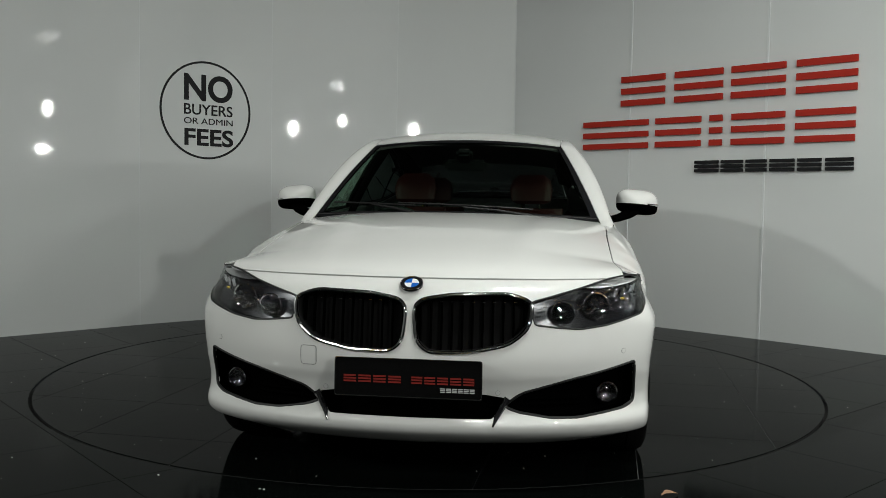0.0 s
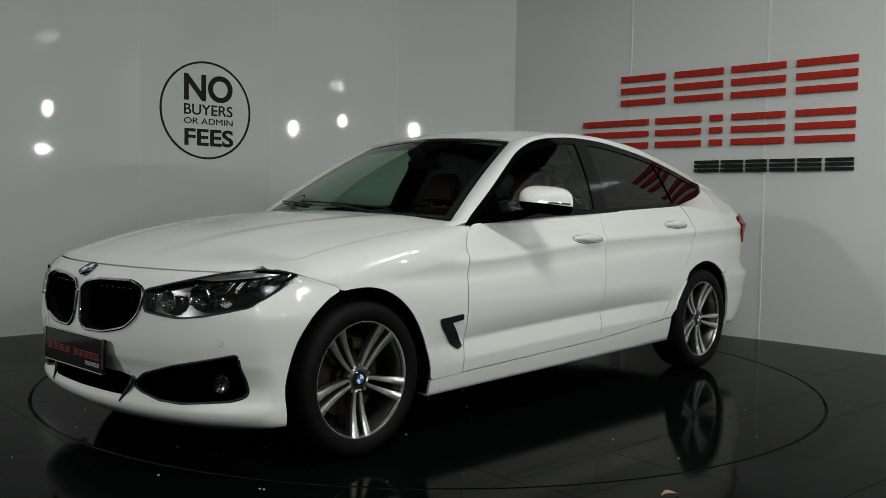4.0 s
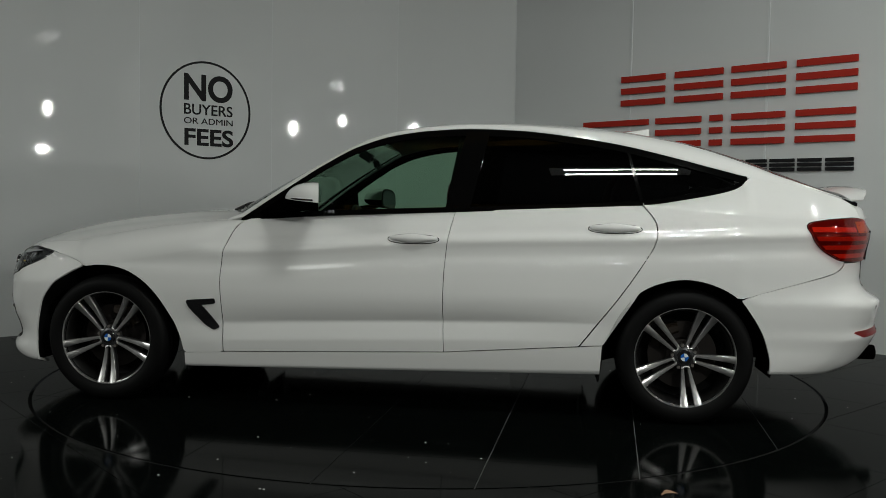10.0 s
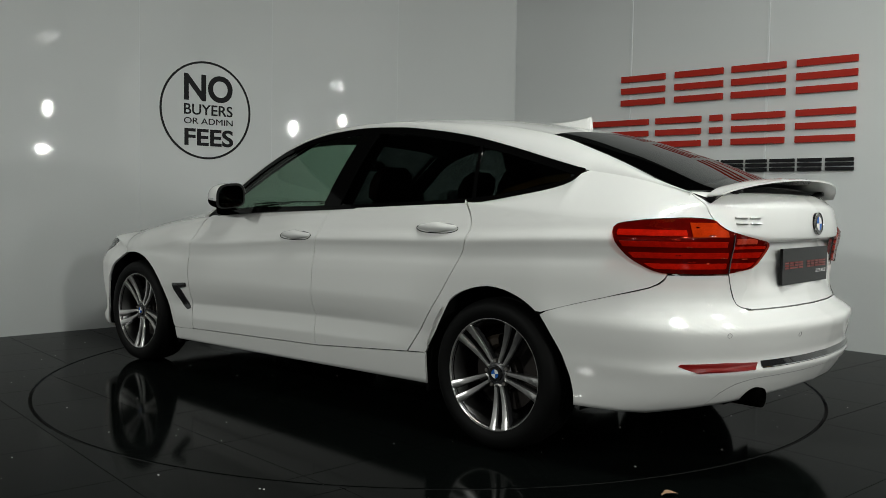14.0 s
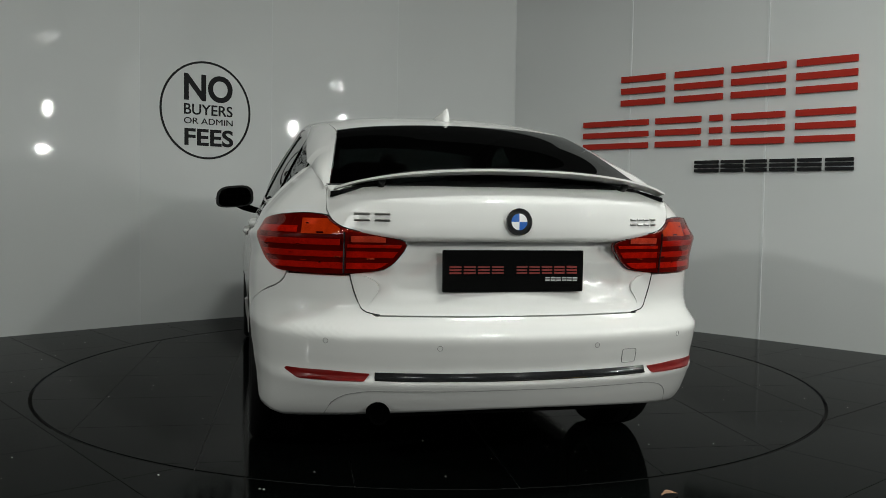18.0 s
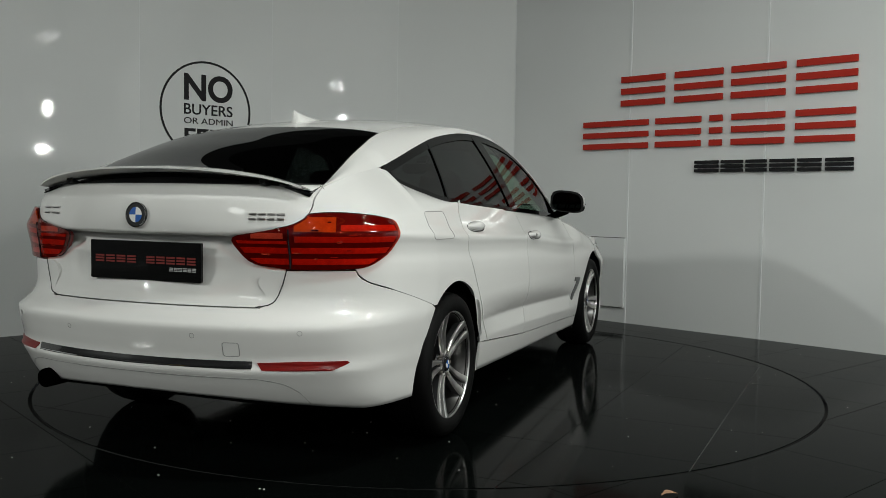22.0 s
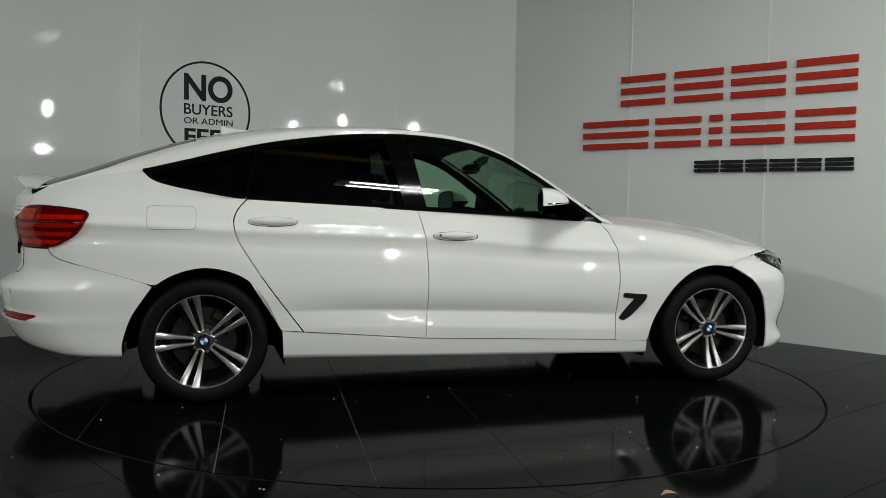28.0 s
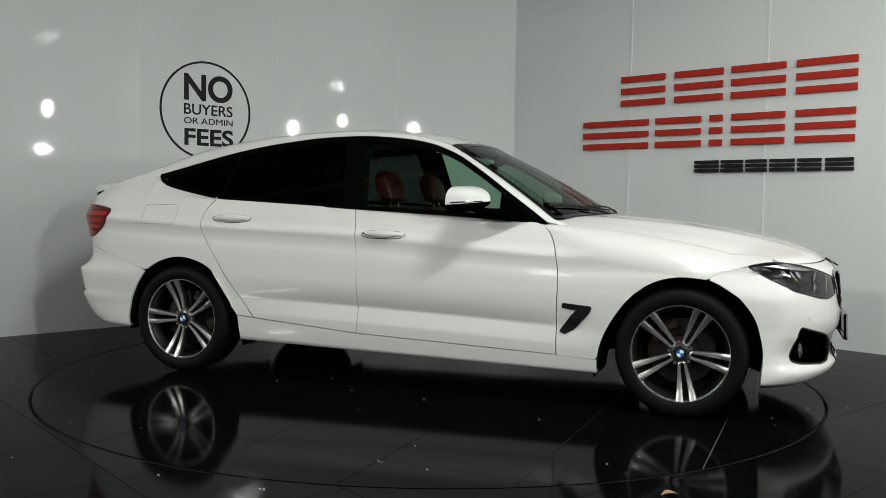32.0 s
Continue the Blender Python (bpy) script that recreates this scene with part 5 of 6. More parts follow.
def ringbar(outline, place, off, r, flat=1.0, sides=8):
    return finish(tube([place(p[0], p[1], off) for p in outline], r, sides, True, flat=flat))


def disc_at(m, r, d, n=28):
    bm = bmesh.new()
    bmesh.ops.create_cone(bm, cap_ends=True, segments=n, radius1=r, radius2=r * 0.94, depth=d, matrix=m)
    return finish(bm)


def facing(p, normal):
    """Frame at p whose z axis looks along normal."""
    return Matrix.Translation(p) @ Vector(normal).to_track_quat("Z", "Y").to_matrix().to_4x4()


def build_front(car):
    for sg in (1, -1):
        nose = lambda s, z, off, sg=sg: from_nose(s * sg, z, off)
        # kidney grille
        grille = new("grille")
        grille.parent = car
        kidney = np.array(KIDNEY)
        part("grille_frame", ringbar(KIDNEY, nose, 0.003, 0.0075, 1.0), M_CHROME, grille, "bright chrome grille frame")
        part("grille_inner", fan([tuple(kidney.mean(0) + (p - kidney.mean(0)) * 0.985) for p in kidney], nose, -0.05, 4, 0, -0.05), M_VOID, grille)
        for k in range(11):
            s = 0.035 + k * 0.038
            zs = [z for z in np.linspace(0.515, 0.735, 60) if within((s, z), kidney)]
            if len(zs) < 8:
                continue
            bm = bmesh.new()
            rows = [[nose(s - 0.004, z, -0.048), nose(s, z, -0.030), nose(s + 0.004, z, -0.048)] for z in np.linspace(zs[0], zs[-1], 10)]
            slat = part("slat", flange(grid(rows), 0), M_SLAT, grille)
            part("slat_tip", finish(tube([nose(s - 0.005, 0.697, -0.012), nose(s + 0.005, 0.697, -0.012)], 0.0018, 6)), M_CHROME, grille)
        # headlight
        lamp = new("headlight")
        lamp.parent = car
        hl = np.array(HEADLIGHT)
        part("housing", fan(HEADLIGHT, nose, -0.035, 6, -0.012, -0.034), M_HOUSING, lamp, "smoky grey headlight housing")
        part("lens_rim", ringbar(HEADLIGHT, nose, -0.002, 0.004, 1.0), M_BLACK, lamp)
        part("lens", fan(HEADLIGHT, nose, 0.0, 6, 0.004), M_LENS, lamp, "clear headlight lens")
        for y, z, r in ((0.545, 0.660, 0.044), (0.668, 0.683, 0.050)):
            s = nose_s(z, y=y)
            p, q = nose(s, z, -0.016), nose(s, z, 0.05)
            n = (q - p).normalized()
            n = (n + Vector((1.2, 0, 0))).normalized()
            m = facing(p - n * 0.012, n)
            bm = bmesh.new()
            rows = [[m @ Vector((rr * math.cos(a), rr * math.sin(a), h)) for rr, h in ((r, 0.016), (r * 0.93, 0.018), (r * 0.86, 0.012), (r * 0.6, -0.004), (r * 0.3, -0.012))] for a in np.linspace(0, math.tau, 29)]
            part("reflector", finish(grid(rows)), M_CHROME, lamp, "bright chrome reflector bowl")
            bm = bmesh.new()
            bmesh.ops.create_uvsphere(bm, u_segments=16, v_segments=10, radius=r * 0.42, matrix=m @ Matrix.Translation((0, 0, -0.004)))
            part("bulb", finish(bm), M_BLACK_GLOSS, lamp, "dark projector lens")
        brow = nose_line([("y", 0.63, 0.746), ("y", 0.68, 0.760), ("x", 1.92, 0.776), ("x", 1.83, 0.768), ("y", 0.745, 0.750), ("y", 0.68, 0.744)], 0.004)
        part("brow_strip", fan(brow, nose, -0.010, 3, 0.002, 0.006), M_ALLOY, lamp, "silver brow panel under the lens")
        # slanting mirror facets and the amber bulb
        rng = random.Random(11)
        bits = [(0.70, 0.722, 0.022, 0.006, 0.5), (0.745, 0.726, 0.008, 0.014, -0.3), (0.775, 0.728, 0.006, 0.014, -0.3), (0.80, 0.735, 0.006, 0.012, -0.3), (0.735, 0.690, 0.018, 0.005, 0.4), (0.64, 0.712, 0.020, 0.004, 0.35)]
        bits += [(0.455 + 0.012 * k, 0.648 + 0.016 * k, 0.011, 0.0022, 0.1) for k in range(3)]
        bits += [(rng.uniform(0.60, 0.80), rng.uniform(0.655, 0.728), rng.uniform(0.004, 0.010), rng.uniform(0.002, 0.006), rng.uniform(-0.8, 0.8)) for _ in range(16)]
        for y, z, w, h, tilt in bits:
            s0 = nose_s(z, y=y)
            rows = [[nose(s0 + a * w + b * h * 0.5, z + b * h + a * w * tilt, -0.016 + 0.006 * b) for b in (-1, 0, 1)] for a in (-1, -0.3, 0.3, 1)]
            part("facet", flange(grid(rows), 0.002), M_CHROME, lamp)
        for ds, z, w, h in ((0.030, 0.738, 0.010, 0.012), (0.058, 0.742, 0.009, 0.011), (0.085, 0.748, 0.010, 0.008), (0.050, 0.712, 0.016, 0.005), (0.105, 0.758, 0.012, 0.004)):
            s0 = nose_s(z, y=0.79) + ds
            rows = [[nose(s0 + a * w, z + b * h, -0.014 + 0.005 * b) for b in (-1, 0, 1)] for a in (-1, 0, 1)]
            part("facet", flange(grid(rows), 0.002), M_CHROME, lamp)
        bm = bmesh.new()
        bmesh.ops.create_icosphere(bm, subdivisions=2, radius=0.0045, matrix=Matrix.Translation(nose(nose_s(0.705, y=0.775), 0.705, -0.02)) @ Matrix.Diagonal((1, 1.6, 1, 1)))
        part("indicator_bulb", finish(bm), M_AMBER, lamp)
        # lower intake with fog lamp
        intake = new("side_intake")
        intake.parent = car
        part("intake_bowl", fan(INTAKE, nose, -0.055, 5, 0.0, -0.057), M_SLAT, intake, "black plastic intake bowl")
        part("intake_rim", ringbar(INTAKE, nose, -0.003, 0.006), M_BLACK, intake)
        s = nose_s(0.355, y=0.725)
        p, q = nose(s, 0.355, -0.026), nose(s, 0.355, 0.03)
        n = ((q - p).normalized() + Vector((0.8, 0, 0))).normalized()
        m = facing(p, n)
        rows = [[m @ Vector((rr * math.cos(a), rr * math.sin(a), h)) for rr, h in ((0.043, -0.03), (0.042, 0.004), (0.036, 0.008), (0.033, 0.0), (0.015, -0.012), (0.001, -0.014))] for a in np.linspace(0, math.tau, 29)]
        fog = part("fog_lamp", finish(grid(rows)), M_DARK_CHROME, intake, "round chrome fog lamp")
        bm = bmesh.new()
        rows = [[m @ Vector((rr * math.cos(a), rr * math.sin(a), h)) for rr, h in ((0.035, 0.004), (0.02, 0.009), (0.001, 0.011))] for a in np.linspace(0, math.tau, 25)]
        part("fog_lens", finish(grid(rows)), M_LENS, fog)
        for z in (0.325, 0.345):
            bm = tube([nose(nose_s(z, y=y), z, -0.03) for y in (0.42, 0.5, 0.58, 0.64)], 0.005, 6)
            part("intake_slat", finish(bm), M_SLAT, intake)
        # fin between the side and the middle intake
        fin = [nose(nose_s(z, y=y), z, 0.004) for y, z in ((0.352, 0.352), (0.335, 0.325), (0.312, 0.285), (0.300, 0.255))]
        part("intake_fin", finish(tube(fin, [0.014, 0.012, 0.009, 0.003], 8)), M_BLACK_GLOSS, intake)
        for y, z in ((0.315, 0.372), (0.765, 0.520)):
            s = nose_s(z, y=y)
            ring_pts = [nose(s + 0.009 * math.cos(a), z + 0.009 * math.sin(a), 0.001) for a in np.linspace(0, math.tau, 18, endpoint=False)]
            sensor = part("parking_sensor", fan([(s + 0.0085 * math.cos(a), z + 0.0085 * math.sin(a)) for a in np.linspace(0, math.tau, 18, endpoint=False)], nose, 0.002, 2, 0, 0.003), M_PAINT, car, "small round parking sensor")
            part("sensor_ring", finish(tube(ring_pts, 0.0009, 5, True)), M_FINE, sensor)
    mid = lambda s, z, off: from_nose(s, z, off)
    part("middle_intake", fan(round_poly(MID_INTAKE, 0.02), mid, -0.05, 4, 0, -0.052), M_SLAT, car, "black mesh middle intake")
    part("towing_cover", finish(tube([mid(-nose_s(z, y=-y), z, 0.0005) for y, z in round_poly([(-0.405, 0.455), (-0.345, 0.455), (-0.345, 0.525), (-0.405, 0.525)], 0.012)], 0.0014, 5, True)), M_FINE, car, "thin outline of the towing eye cover")
    # number plate with plain bars
    px = front_at(0.0, 0.48) + 0.001
    plate = part("number_plate", rounded_plate(0.524, 0.135, 0.016, 0.006), M_PLATE, car, "black show plate with red bars", m=pose(px, 0, 0.427, 0, -2, 0))
    part("plate_rim", finish(tube([(0.016, y, z) for y, z in round_poly([(-0.262, -0.0675), (0.262, -0.0675), (0.262, 0.0675), (-0.262, 0.0675)], 0.006)], 0.003, 6, True)), M_CHROME, plate, "thin silver plate rim")
    spot = lambda y, z: Vector((0.0172, y, z))
    bars(plate, spot, -0.235, -0.02, -0.018, 0.008, 4, M_PLATE_RED)
    bars(plate, spot, 0.01, 0.240, -0.018, 0.008, 5, M_PLATE_RED)
    bars(plate, spot, 0.115, 0.240, -0.045, -0.030, 6, M_PLATE_WHITE)
    # round badge
    x = front_at(0, 0.752) + 0.004
    m = facing((x - 0.004, 0, 0.757), (0.52, 0, 0.85))
    badge = part("round_badge", disc_at(m, 0.041, 0.008), M_BLACK_GLOSS, car, "round black badge with blue and white quarters")
    part("badge_ring", finish(tube([m @ Vector((0.040 * math.cos(a), 0.040 * math.sin(a), 0.004)) for a in np.linspace(0, math.tau, 32, endpoint=False)], 0.002, 6, True)), M_CHROME, badge)
    emblem(badge, m @ Matrix.Translation((0, 0, 0.0042)), 0.026)
    # wipers
    for y0, y1, v in ((0.40, -0.28, 0.07), (-0.18, -0.66, 0.10)):
        a = screen(y0 / 0.735, 0.015) + Vector((0.015, 0, 0.004))
        b = screen((y0 + y1) / 2 / 0.72, v) + Vector((0.008, 0, 0.010))
        wiper = part("wiper", finish(tube([a, a.lerp(b, 0.5) + Vector((0.006, 0, 0.006)), b], [0.010, 0.007, 0.005], 6)), M_BLACK, car, "black windscreen wiper")
        line = [screen((y0 + (y1 - y0) * t) / 0.72, 0.045 + v * (0.4 + 0.6 * t)) + Vector((0.007, 0, 0.008)) for t in np.linspace(0, 1, 8)]
        part("wiper_blade", finish(tube(line, 0.005, 6)), M_BLACK, wiper)


def build_rear(car):
    for sg in (1, -1):
        split = tail_s(0.88, y=0.588)

        def tail(s, z, off, sg=sg):
            w = min(1, max(0, (split - 0.030 - s) / 0.035))
            return from_tail(s * sg, z, off - 0.010 * w * w * (3 - 2 * w) * (z > 0.75))
        lamp = new("tail_lamp")
        lamp.parent = car
        part("lamp_body", fan(TAIL, tail, 0.004, 8, 0.002, 0.02), M_RED_DARK, lamp, "dark red tail lamp housing")
        part("lens", fan(TAIL, tail, 0.015, 10, 0.007, 0.012), M_RED_FILM, lamp, "clear red outer lens")
        part("lamp_gap", ringbar(TAIL, tail, 0.0, 0.0030, 1.0), M_BLACK_GLOSS, lamp, "black edge round the lens")
        part("lamp_seam", finish(tube([tail(tail_s(z, y=0.588), z, 0.019) for z in (0.80, 0.85, 0.90, 0.945)], 0.0035, 6)), M_BLACK_GLOSS, lamp)
        o = np.array(TAIL)

        def lens_strip(name, s0, s1, z0, z1, mat, label="", off=0.0105):
            """Strip of the lens between two lengths and two heights, kept inside the outline."""
            c = o.mean(0)
            small = [tuple(q) for q in c + (o - c) * 0.955]
            rows = []
            for z in np.linspace(z0, z1, 9):
                ins = [q for q in np.linspace(s0, s1, 300) if within((q, z), small)]
                if len(ins) > 3:
                    rows.append([tail(ins[0] + (ins[-1] - ins[0]) * k / 24, z, off) for k in range(25)])
            if len(rows) > 1:
                part(name, flange(grid(rows), 0.003), mat, lamp, label)
        for z0, z1 in ((0.815, 0.836), (0.855, 0.876)):
            lens_strip("light_bar", split + 0.006, 2.0, z0, z1, M_RED_LENS, "bright red light bar")
            lens_strip("light_bar", 0.0, split - 0.006, z0, z1, M_RED_LENS, "bright red light bar")
        lens_strip("light_bar", split + 0.02, 2.0, 0.897, 0.918, M_RED_LENS, "bright red light bar")
        lens_strip("light_bar", 0.0, split - 0.008, 0.890, 0.900, M_RED_LENS, "bright red light bar")
        lens_strip("indicator", split + 0.02, split + 0.17, 0.936, 0.990, M_AMBER, "amber indicator lens")
        lens_strip("outer_lens", split + 0.19, 2.0, 0.940, 0.962, M_RED_LENS, "red outer lens")
        lens_strip("reversing_lens", split - 0.14, split - 0.02, 0.909, 0.930, M_SILVER_LENS, "pale reversing lens")
        # chrome flecks added at random to give glints behind the lens
        sparks = random.Random(5)
        for _ in range(14):
            q, z = split + sparks.uniform(-0.18, 0.26), sparks.uniform(0.815, 0.985)
            w, h = sparks.uniform(0.006, 0.016), sparks.uniform(0.0015, 0.003)
            if not all(within((q + a, z + b), TAIL) for a in (-0.03, 0.03) for b in (-0.012, 0.012)):
                continue
            rows = [[tail(q + a * w, z + b * h, 0.0125 + 0.002 * b) for b in (-1, 0, 1)] for a in (-1, 0, 1)]
            part("glint_fleck", flange(grid(rows), 0.001), M_CHROME, lamp)
        # reflector in the bumper
        line = tail_line([("y", 0.512, 0.463), ("y", 0.65, 0.468), ("y", 0.783, 0.464), ("y", 0.790, 0.456), ("y", 0.748, 0.432), ("y", 0.533, 0.437)], 0.006)
        part("reflector", fan(line, tail, 0.003, 3, 0.002, 0.006), M_REFLECTOR, car, "slim red bumper reflector")
        for y, z in ((0.285, 0.556), (0.660, 0.573)):
            s = tail_s(z, y=y)
            part("parking_sensor", finish(tube([tail(s + 0.009 * math.cos(a), z + 0.009 * math.sin(a), 0.0003) for a in np.linspace(0, math.tau, 18, endpoint=False)], 0.001, 5, True)), M_FINE, car, "small round parking sensor")
        part("spoiler_strut", finish(tube([(-2.27, sg * 0.46, 1.08), (-2.30, sg * 0.46, 1.105), (-2.34, sg * 0.46, 1.122)], [0.016, 0.013, 0.014], 8)), M_BLACK, car, "black spoiler strut")
    tail = lambda s, z, off: from_tail(s, z, off)
    # black strip and chrome line between the reflectors
    rows = [[tail(s, z, o) for z, o in ((0.442, 0.001), (0.446, 0.006), (0.458, 0.004), (0.468, 0.002))] for s in np.linspace(-0.505, 0.505, 31)]
    part("bumper_strip", flange(grid(rows), 0.004), M_BLACK_GLOSS, car, "gloss black strip across the bumper")
    part("strip_edge", finish(tube([tail(s, 0.443, 0.004) for s in np.linspace(-0.505, 0.505, 31)], 0.003, 6)), M_CHROME, car, "thin chrome edge under the strip")
    zv = hermite([(0, 0.408), (0.50, 0.402), (0.60, 0.385), (0.66, 0.345), (0.68, 0.30)])
    part("valance_seam", finish(tube([tail(s, zv(abs(s)), 0.0) for s in np.linspace(-0.68, 0.68, 60)], 0.0018, 5)), M_FINE, car, "fine seam above the rear valance")
    part("towing_cover", finish(tube([tail(-tail_s(z, y=-y), z, 0.0005) for y, z in round_poly([(-0.455, 0.484), (-0.395, 0.484), (-0.395, 0.535), (-0.455, 0.535)], 0.01)], 0.0014, 5, True)), M_FINE, car, "thin outline of the towing eye cover")
    # exhaust
    rows = [[Vector((x, 0.48 + r * math.cos(a), 0.322 + r * math.sin(a))) for x, r in ((-2.1, 0.036), (-2.455, 0.038), (-2.46, 0.036), (-2.455, 0.033), (-2.451, 0.030), (-2.450, 0.001))] for a in np.linspace(0, math.tau, 25)]
    part("exhaust_pipe", finish(grid(rows)), M_SLAT, car, "dark round exhaust pipe")
    # spoiler
    rows = []
    for k in range(33):
        u = -1 + k / 16
        y = u * 0.625
        sag = 0.050 * abs(u) ** 2.2 + 0.016 * abs(u) ** 8
        xb = -2.455 + 0.12 * abs(u) ** 2.5
        xf = -2.235 - 0.04 * abs(u) ** 2
        taper = max(0.12, 1 - abs(u) ** 4)
        prof = [(xf, 0.0), (xf * 0.6 + xb * 0.4, 0.013 * taper), (xf * 0.25 + xb * 0.75, 0.014 * taper), (xb, 0.007), (xb, 0.0), (xf * 0.3 + xb * 0.7, -0.008 * taper), (xf, -0.006)]
        rows.append([Vector((x, y, 1.158 - sag + dz + 0.10 * (xf - x) * 0.2)) for x, dz in prof + prof[:1]])
    part("spoiler", finish(grid(rows)), M_PAINT, car, "raised white rear spoiler")
    # number plate
    px = rear_at(0.0, 0.81) + 0.030
    plate = part("number_plate", rounded_plate(0.520, 0.148, 0.012, 0.006), M_PLATE, car, "black show plate with red bars", m=pose(px, 0, 0.812, 0, 0, 180))
    spot = lambda y, z: Vector((0.0132, y, z))
    bars(plate, spot, -0.240, -0.035, -0.010, 0.018, 4, M_PLATE_RED)
    bars(plate, spot, 0.005, 0.240, -0.010, 0.018, 5, M_PLATE_RED)
    bars(plate, spot, 0.115, 0.240, -0.036, -0.022, 6, M_PLATE_WHITE)
    # badges
    x = rear_at(0, 0.987) - 0.002
    m = facing((x, 0, 0.987), (-1, 0, 0.06))
    badge = part("round_badge", disc_at(m, 0.046, 0.012), M_BLACK_GLOSS, car, "round black badge with blue and white quarters")
    part("badge_ring", finish(tube([m @ Vector((0.0455 * math.cos(a), 0.0455 * math.sin(a), 0.006)) for a in np.linspace(0, math.tau, 32, endpoint=False)], 0.0025, 6, True)), M_CHROME, badge)
    emblem(badge, m @ Matrix.Translation((0, 0, 0.0065)), 0.029)
    for y0, y1, z0, z1, n in ((0.569, 0.434, 0.984, 1.011, 2), (-0.449, -0.576, 0.978, 1.000, 4)):
        w = (y1 - y0) / n
        for k in range(n):
            for f in (0.1, 0.9):
                z = z0 + (z1 - z0) * f
                p = [Vector((rear_at(abs(y), z) - 0.002, y, z)) for y in (y0 + w * (k + 0.12), y0 + w * (k + 0.88))]
                part("chrome_bar", finish(tube(p, 0.0045, 6)), M_ALLOY, car, "small silver badge bar")
    # roof fin
    rows = []
    for k in range(13):
        t = k / 12
        x = -1.13 - 0.23 * t
        h = 0.006 + 0.058 * t ** 1.5
        w = 0.030 * math.sin(math.pi * min(0.96, 0.12 + t * 0.75)) + 0.003
        base = crown(x, 0) - 0.002
        rows.append([Vector((x, w * math.cos(a), base + h * math.sin(a) ** 1.15)) for a in np.linspace(0, math.pi, 13)])
    rows.append([Vector((-1.362, p.y, crown(-1.362, 0) - 0.002)) for p in rows[-1]])
    part("roof_fin", flange(grid(rows), 0.0, (-1.25, 0, 1.3)), M_PAINT, car, "white fin aerial on the roof")
    # fuel flap on the right side
    loop = round_poly([(-1.500, 0.895), (-1.500, 1.012), (-1.735, 1.012), (-1.735, 0.895)], 0.025)
    part("fuel_flap", finish(tube([Vector((x, -(side(x, z) + 0.0006), z)) for x, z in loop], 0.0013, 5, True)), M_FINE, car, "fine outline of the fuel flap")


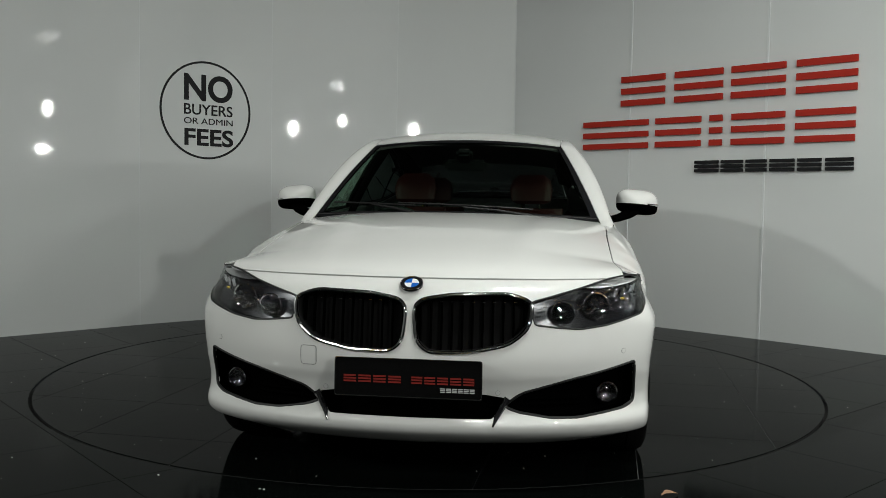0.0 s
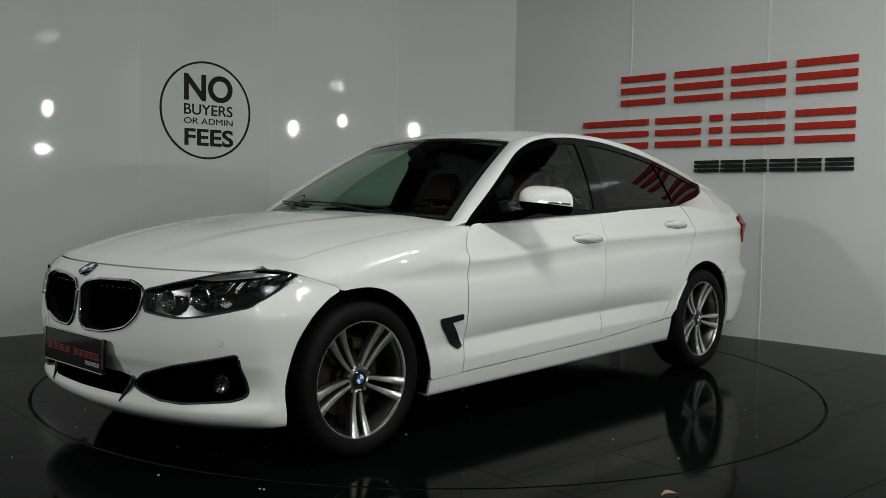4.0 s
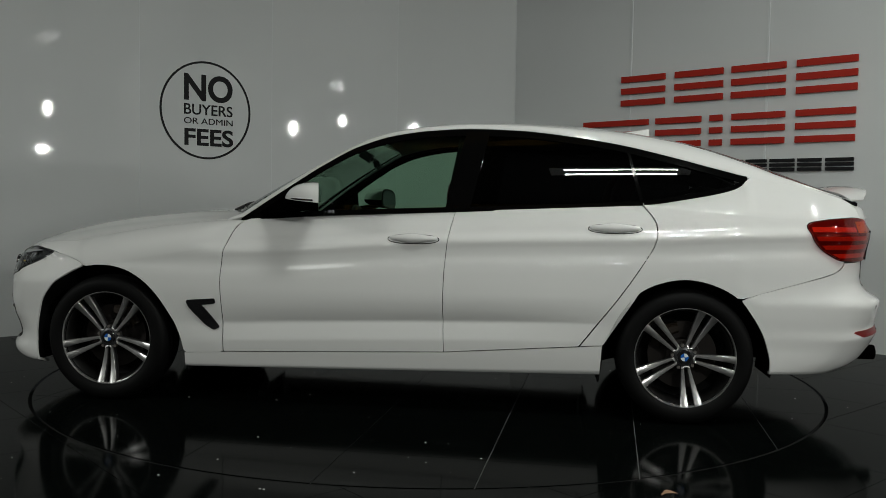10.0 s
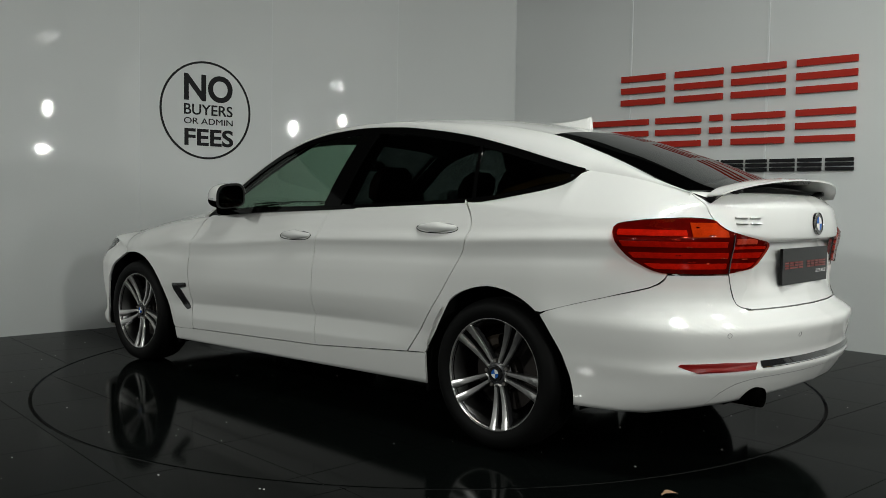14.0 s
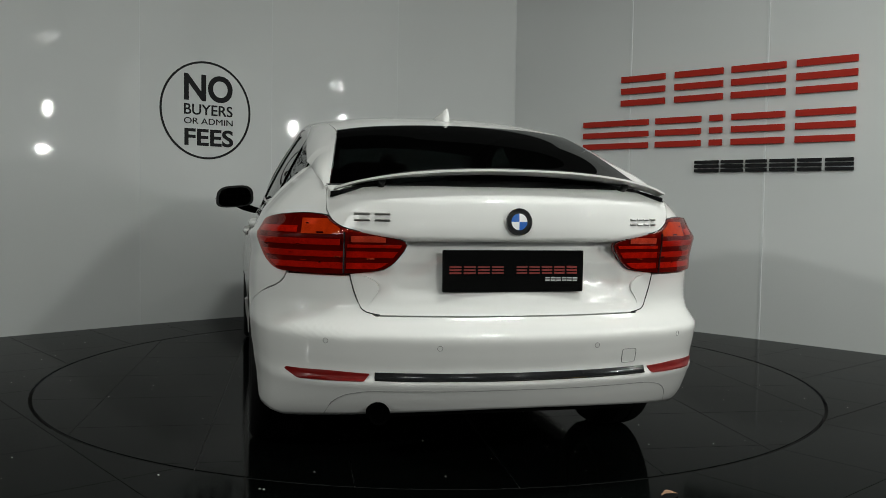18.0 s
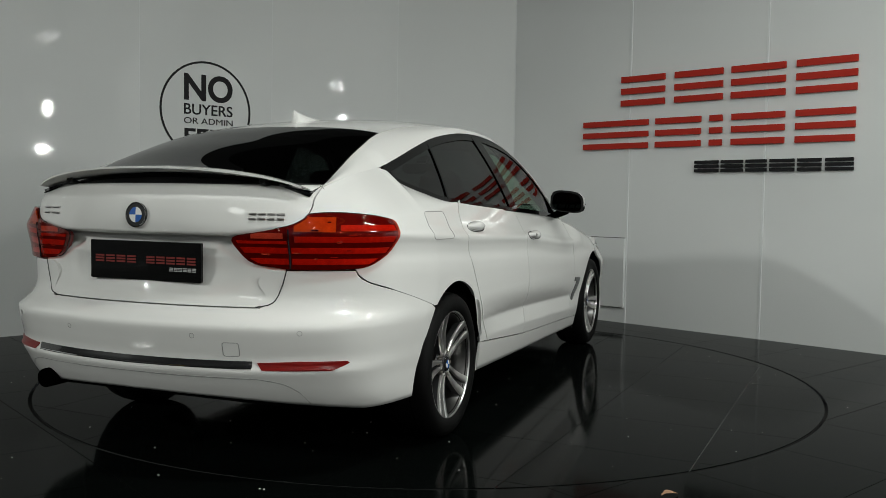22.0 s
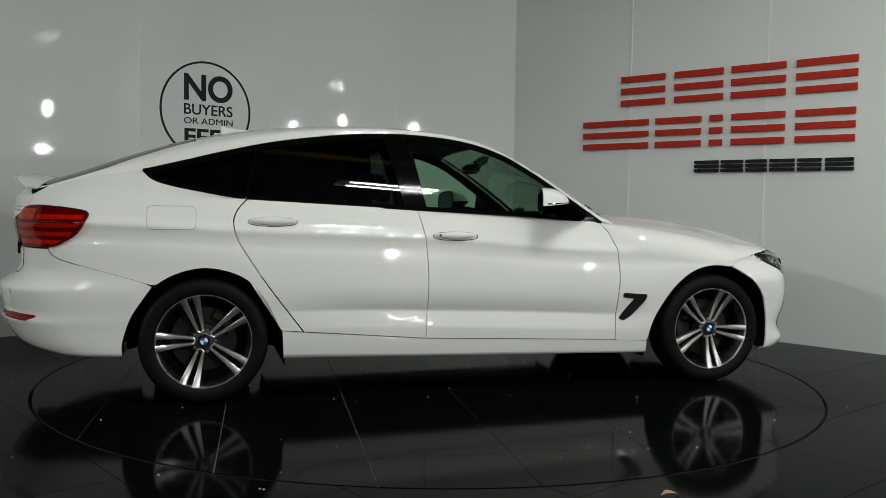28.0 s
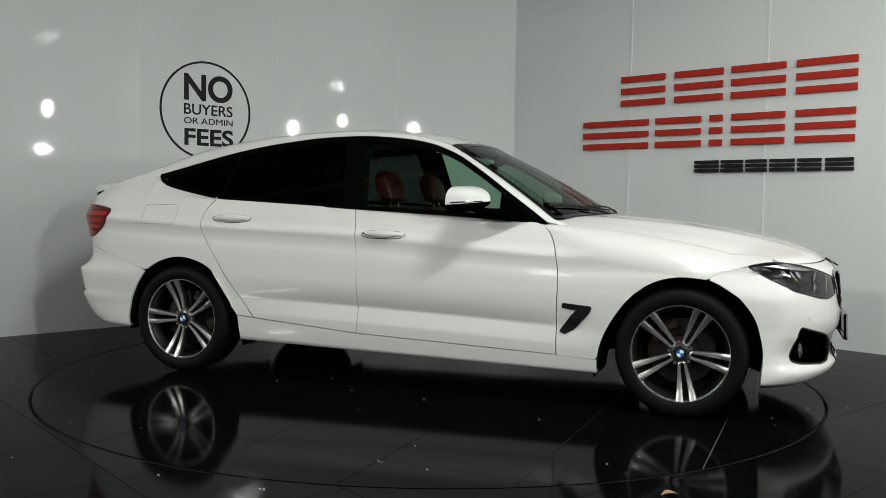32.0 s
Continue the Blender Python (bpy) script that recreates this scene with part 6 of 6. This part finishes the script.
def build_cabin(car):
    def seat(y, x, rear_seat=False):
        st = new("front_seat" if not rear_seat else "rear_seat")
        st.parent = car
        w = 0.25 if not rear_seat else 0.28
        def cushion(pts, half, mat, name, round_to=0.05):
            """Padded block along a side-view line: (x, z, thickness)."""
            rows = []
            for px, pz, th, hw in pts:
                ring_p = []
                for a in np.linspace(0, math.tau, 17):
                    c, s = math.cos(a), math.sin(a)
                    ring_p.append(Vector((px + th * abs(s) ** 0.6 * (1 if s > 0 else -1), y + hw * abs(c) ** 0.45 * (1 if c > 0 else -1), pz)))
                rows.append(ring_p)
            bm = grid(rows)
            part(name, finish(bm), mat, st)
        lean = -0.32
        cushion([(x + lean * (z - 0.5), z, 0.075 if 0.5 < z < 0.98 else 0.03, w * (0.95 if z < 0.9 else 0.8)) for z in (0.44, 0.47, 0.55, 0.70, 0.85, 0.95, 1.00, 1.02)], w, M_LEATHER, "seat_back")
        hx = x + lean * 0.58
        cushion([(hx + lean * (z - 1.1), z, t, hw) for z, t, hw in ((1.05, 0.02, 0.09), (1.07, 0.05, 0.125), (1.14, 0.06, 0.135), (1.20, 0.05, 0.12), (1.235, 0.02, 0.08))], w, M_LEATHER, "headrest")
        for d in (-0.055, 0.055):
            part("headrest_post", finish(tube([(x + lean * 0.5, y + d, 1.0), (hx, y + d, 1.08)], 0.007, 6)), M_CHROME, st)
        bm = box(0.52, w * 1.9, 0.16, (x + 0.25, y, 0.42), 0.05)
        part("seat_cushion", bm, M_LEATHER, st)
    seat(0.37, -0.12)
    seat(-0.37, -0.12)
    seat(0.36, -1.0, True)
    seat(-0.36, -1.0, True)
    # dashboard
    rows = []
    for k in range(13):
        y = -0.70 + 1.40 * k / 12
        bump = 0.04 * math.exp(-((y + 0.37) / 0.2) ** 2)
        rows.append([Vector((x, y, z)) for x, z in ((0.90, 0.90), (0.72, 0.945 + bump * 0.6), (0.56, 0.935 + bump), (0.50, 0.90 + bump), (0.49, 0.75), (0.55, 0.5), (0.7, 0.3))])
    part("dashboard", flange(grid(rows), 0, (0.8, 0, 0.6)), M_BLACK, car, "black dashboard")
    part("parcel_tray", box(0.62, 1.06, 0.02, (-1.52, 0, 0.93), 0.004), M_BLACK, car)
    # steering wheel, right-hand drive
    m = facing((0.34, -0.37, 0.85), (-0.88, 0, 0.47))
    wheel = part("steering_wheel", finish(tube([m @ Vector((0.185 * math.cos(a), 0.185 * math.sin(a), 0)) for a in np.linspace(0, math.tau, 36, endpoint=False)], 0.016, 8, True)), M_LEATHER_DARK, car, "black leather steering wheel")
    part("wheel_hub", disc_at(m, 0.065, 0.05), M_BLACK, wheel)
    for a in (0.1, math.pi - 0.1, -math.pi / 2):
        part("wheel_spoke", finish(tube([m @ Vector((0.05 * math.cos(a), 0.05 * math.sin(a), 0)), m @ Vector((0.18 * math.cos(a), 0.18 * math.sin(a), 0))], 0.014, 6)), M_BLACK, wheel)
    # inner mirror and its stalk
    p = screen(0, 0.83) - Vector((0.06, 0, 0.03))
    bm = box(0.035, 0.24, 0.065, (0, 0, 0), 0.015)
    part("inner_mirror", bm, M_BLACK, car, "black inner mirror", m=Matrix.Translation(p - Vector((0.05, 0, 0.05))) @ pose(0, 0, 0, 0, 12, 8))
    part("sensor_box", box(0.10, 0.09, 0.05, (0, 0, 0), 0.015), M_BLACK, car, m=Matrix.Translation(p + Vector((0.015, 0, 0.0))) @ pose(0, 0, 0, 0, -30, 0))


# ---- build ----
floor, turntable = build_place()
build_signs()
build_ceiling_things()
car = new("car")
tagged(car, "white five-door hatchback car parked on the turntable", "car")
build_body(car)
for wx, ws, wa in ((1.46, 1, 0), (-1.46, 1, 9), (1.46, -1, 9), (-1.46, -1, -18)):
    build_wheel(car, wx, ws, wa)
build_front(car)
build_rear(car)
build_cabin(car)
tiles(turntable, 0.605, -4.0, (0.0, 0.0), RING - 0.011, True, RING)
tiles(floor, 0.60, 40.0, (0.1, 0.261), RING + 0.007, False, 4.3, True)
far_tiles(floor, 0.60, 40.0, (0.1, 0.261), 4.3)

build_litter()


def motions():
    walk(turntable, [(t, pose(0, 0, 0, 0, 0, a)) for t, a in TURN])
    walk(car, [(t, pose(0, 0, 0, 0, 0, a) @ pose(CAR_AT[0], CAR_AT[1], 0)) for t, a in TURN])


motions()
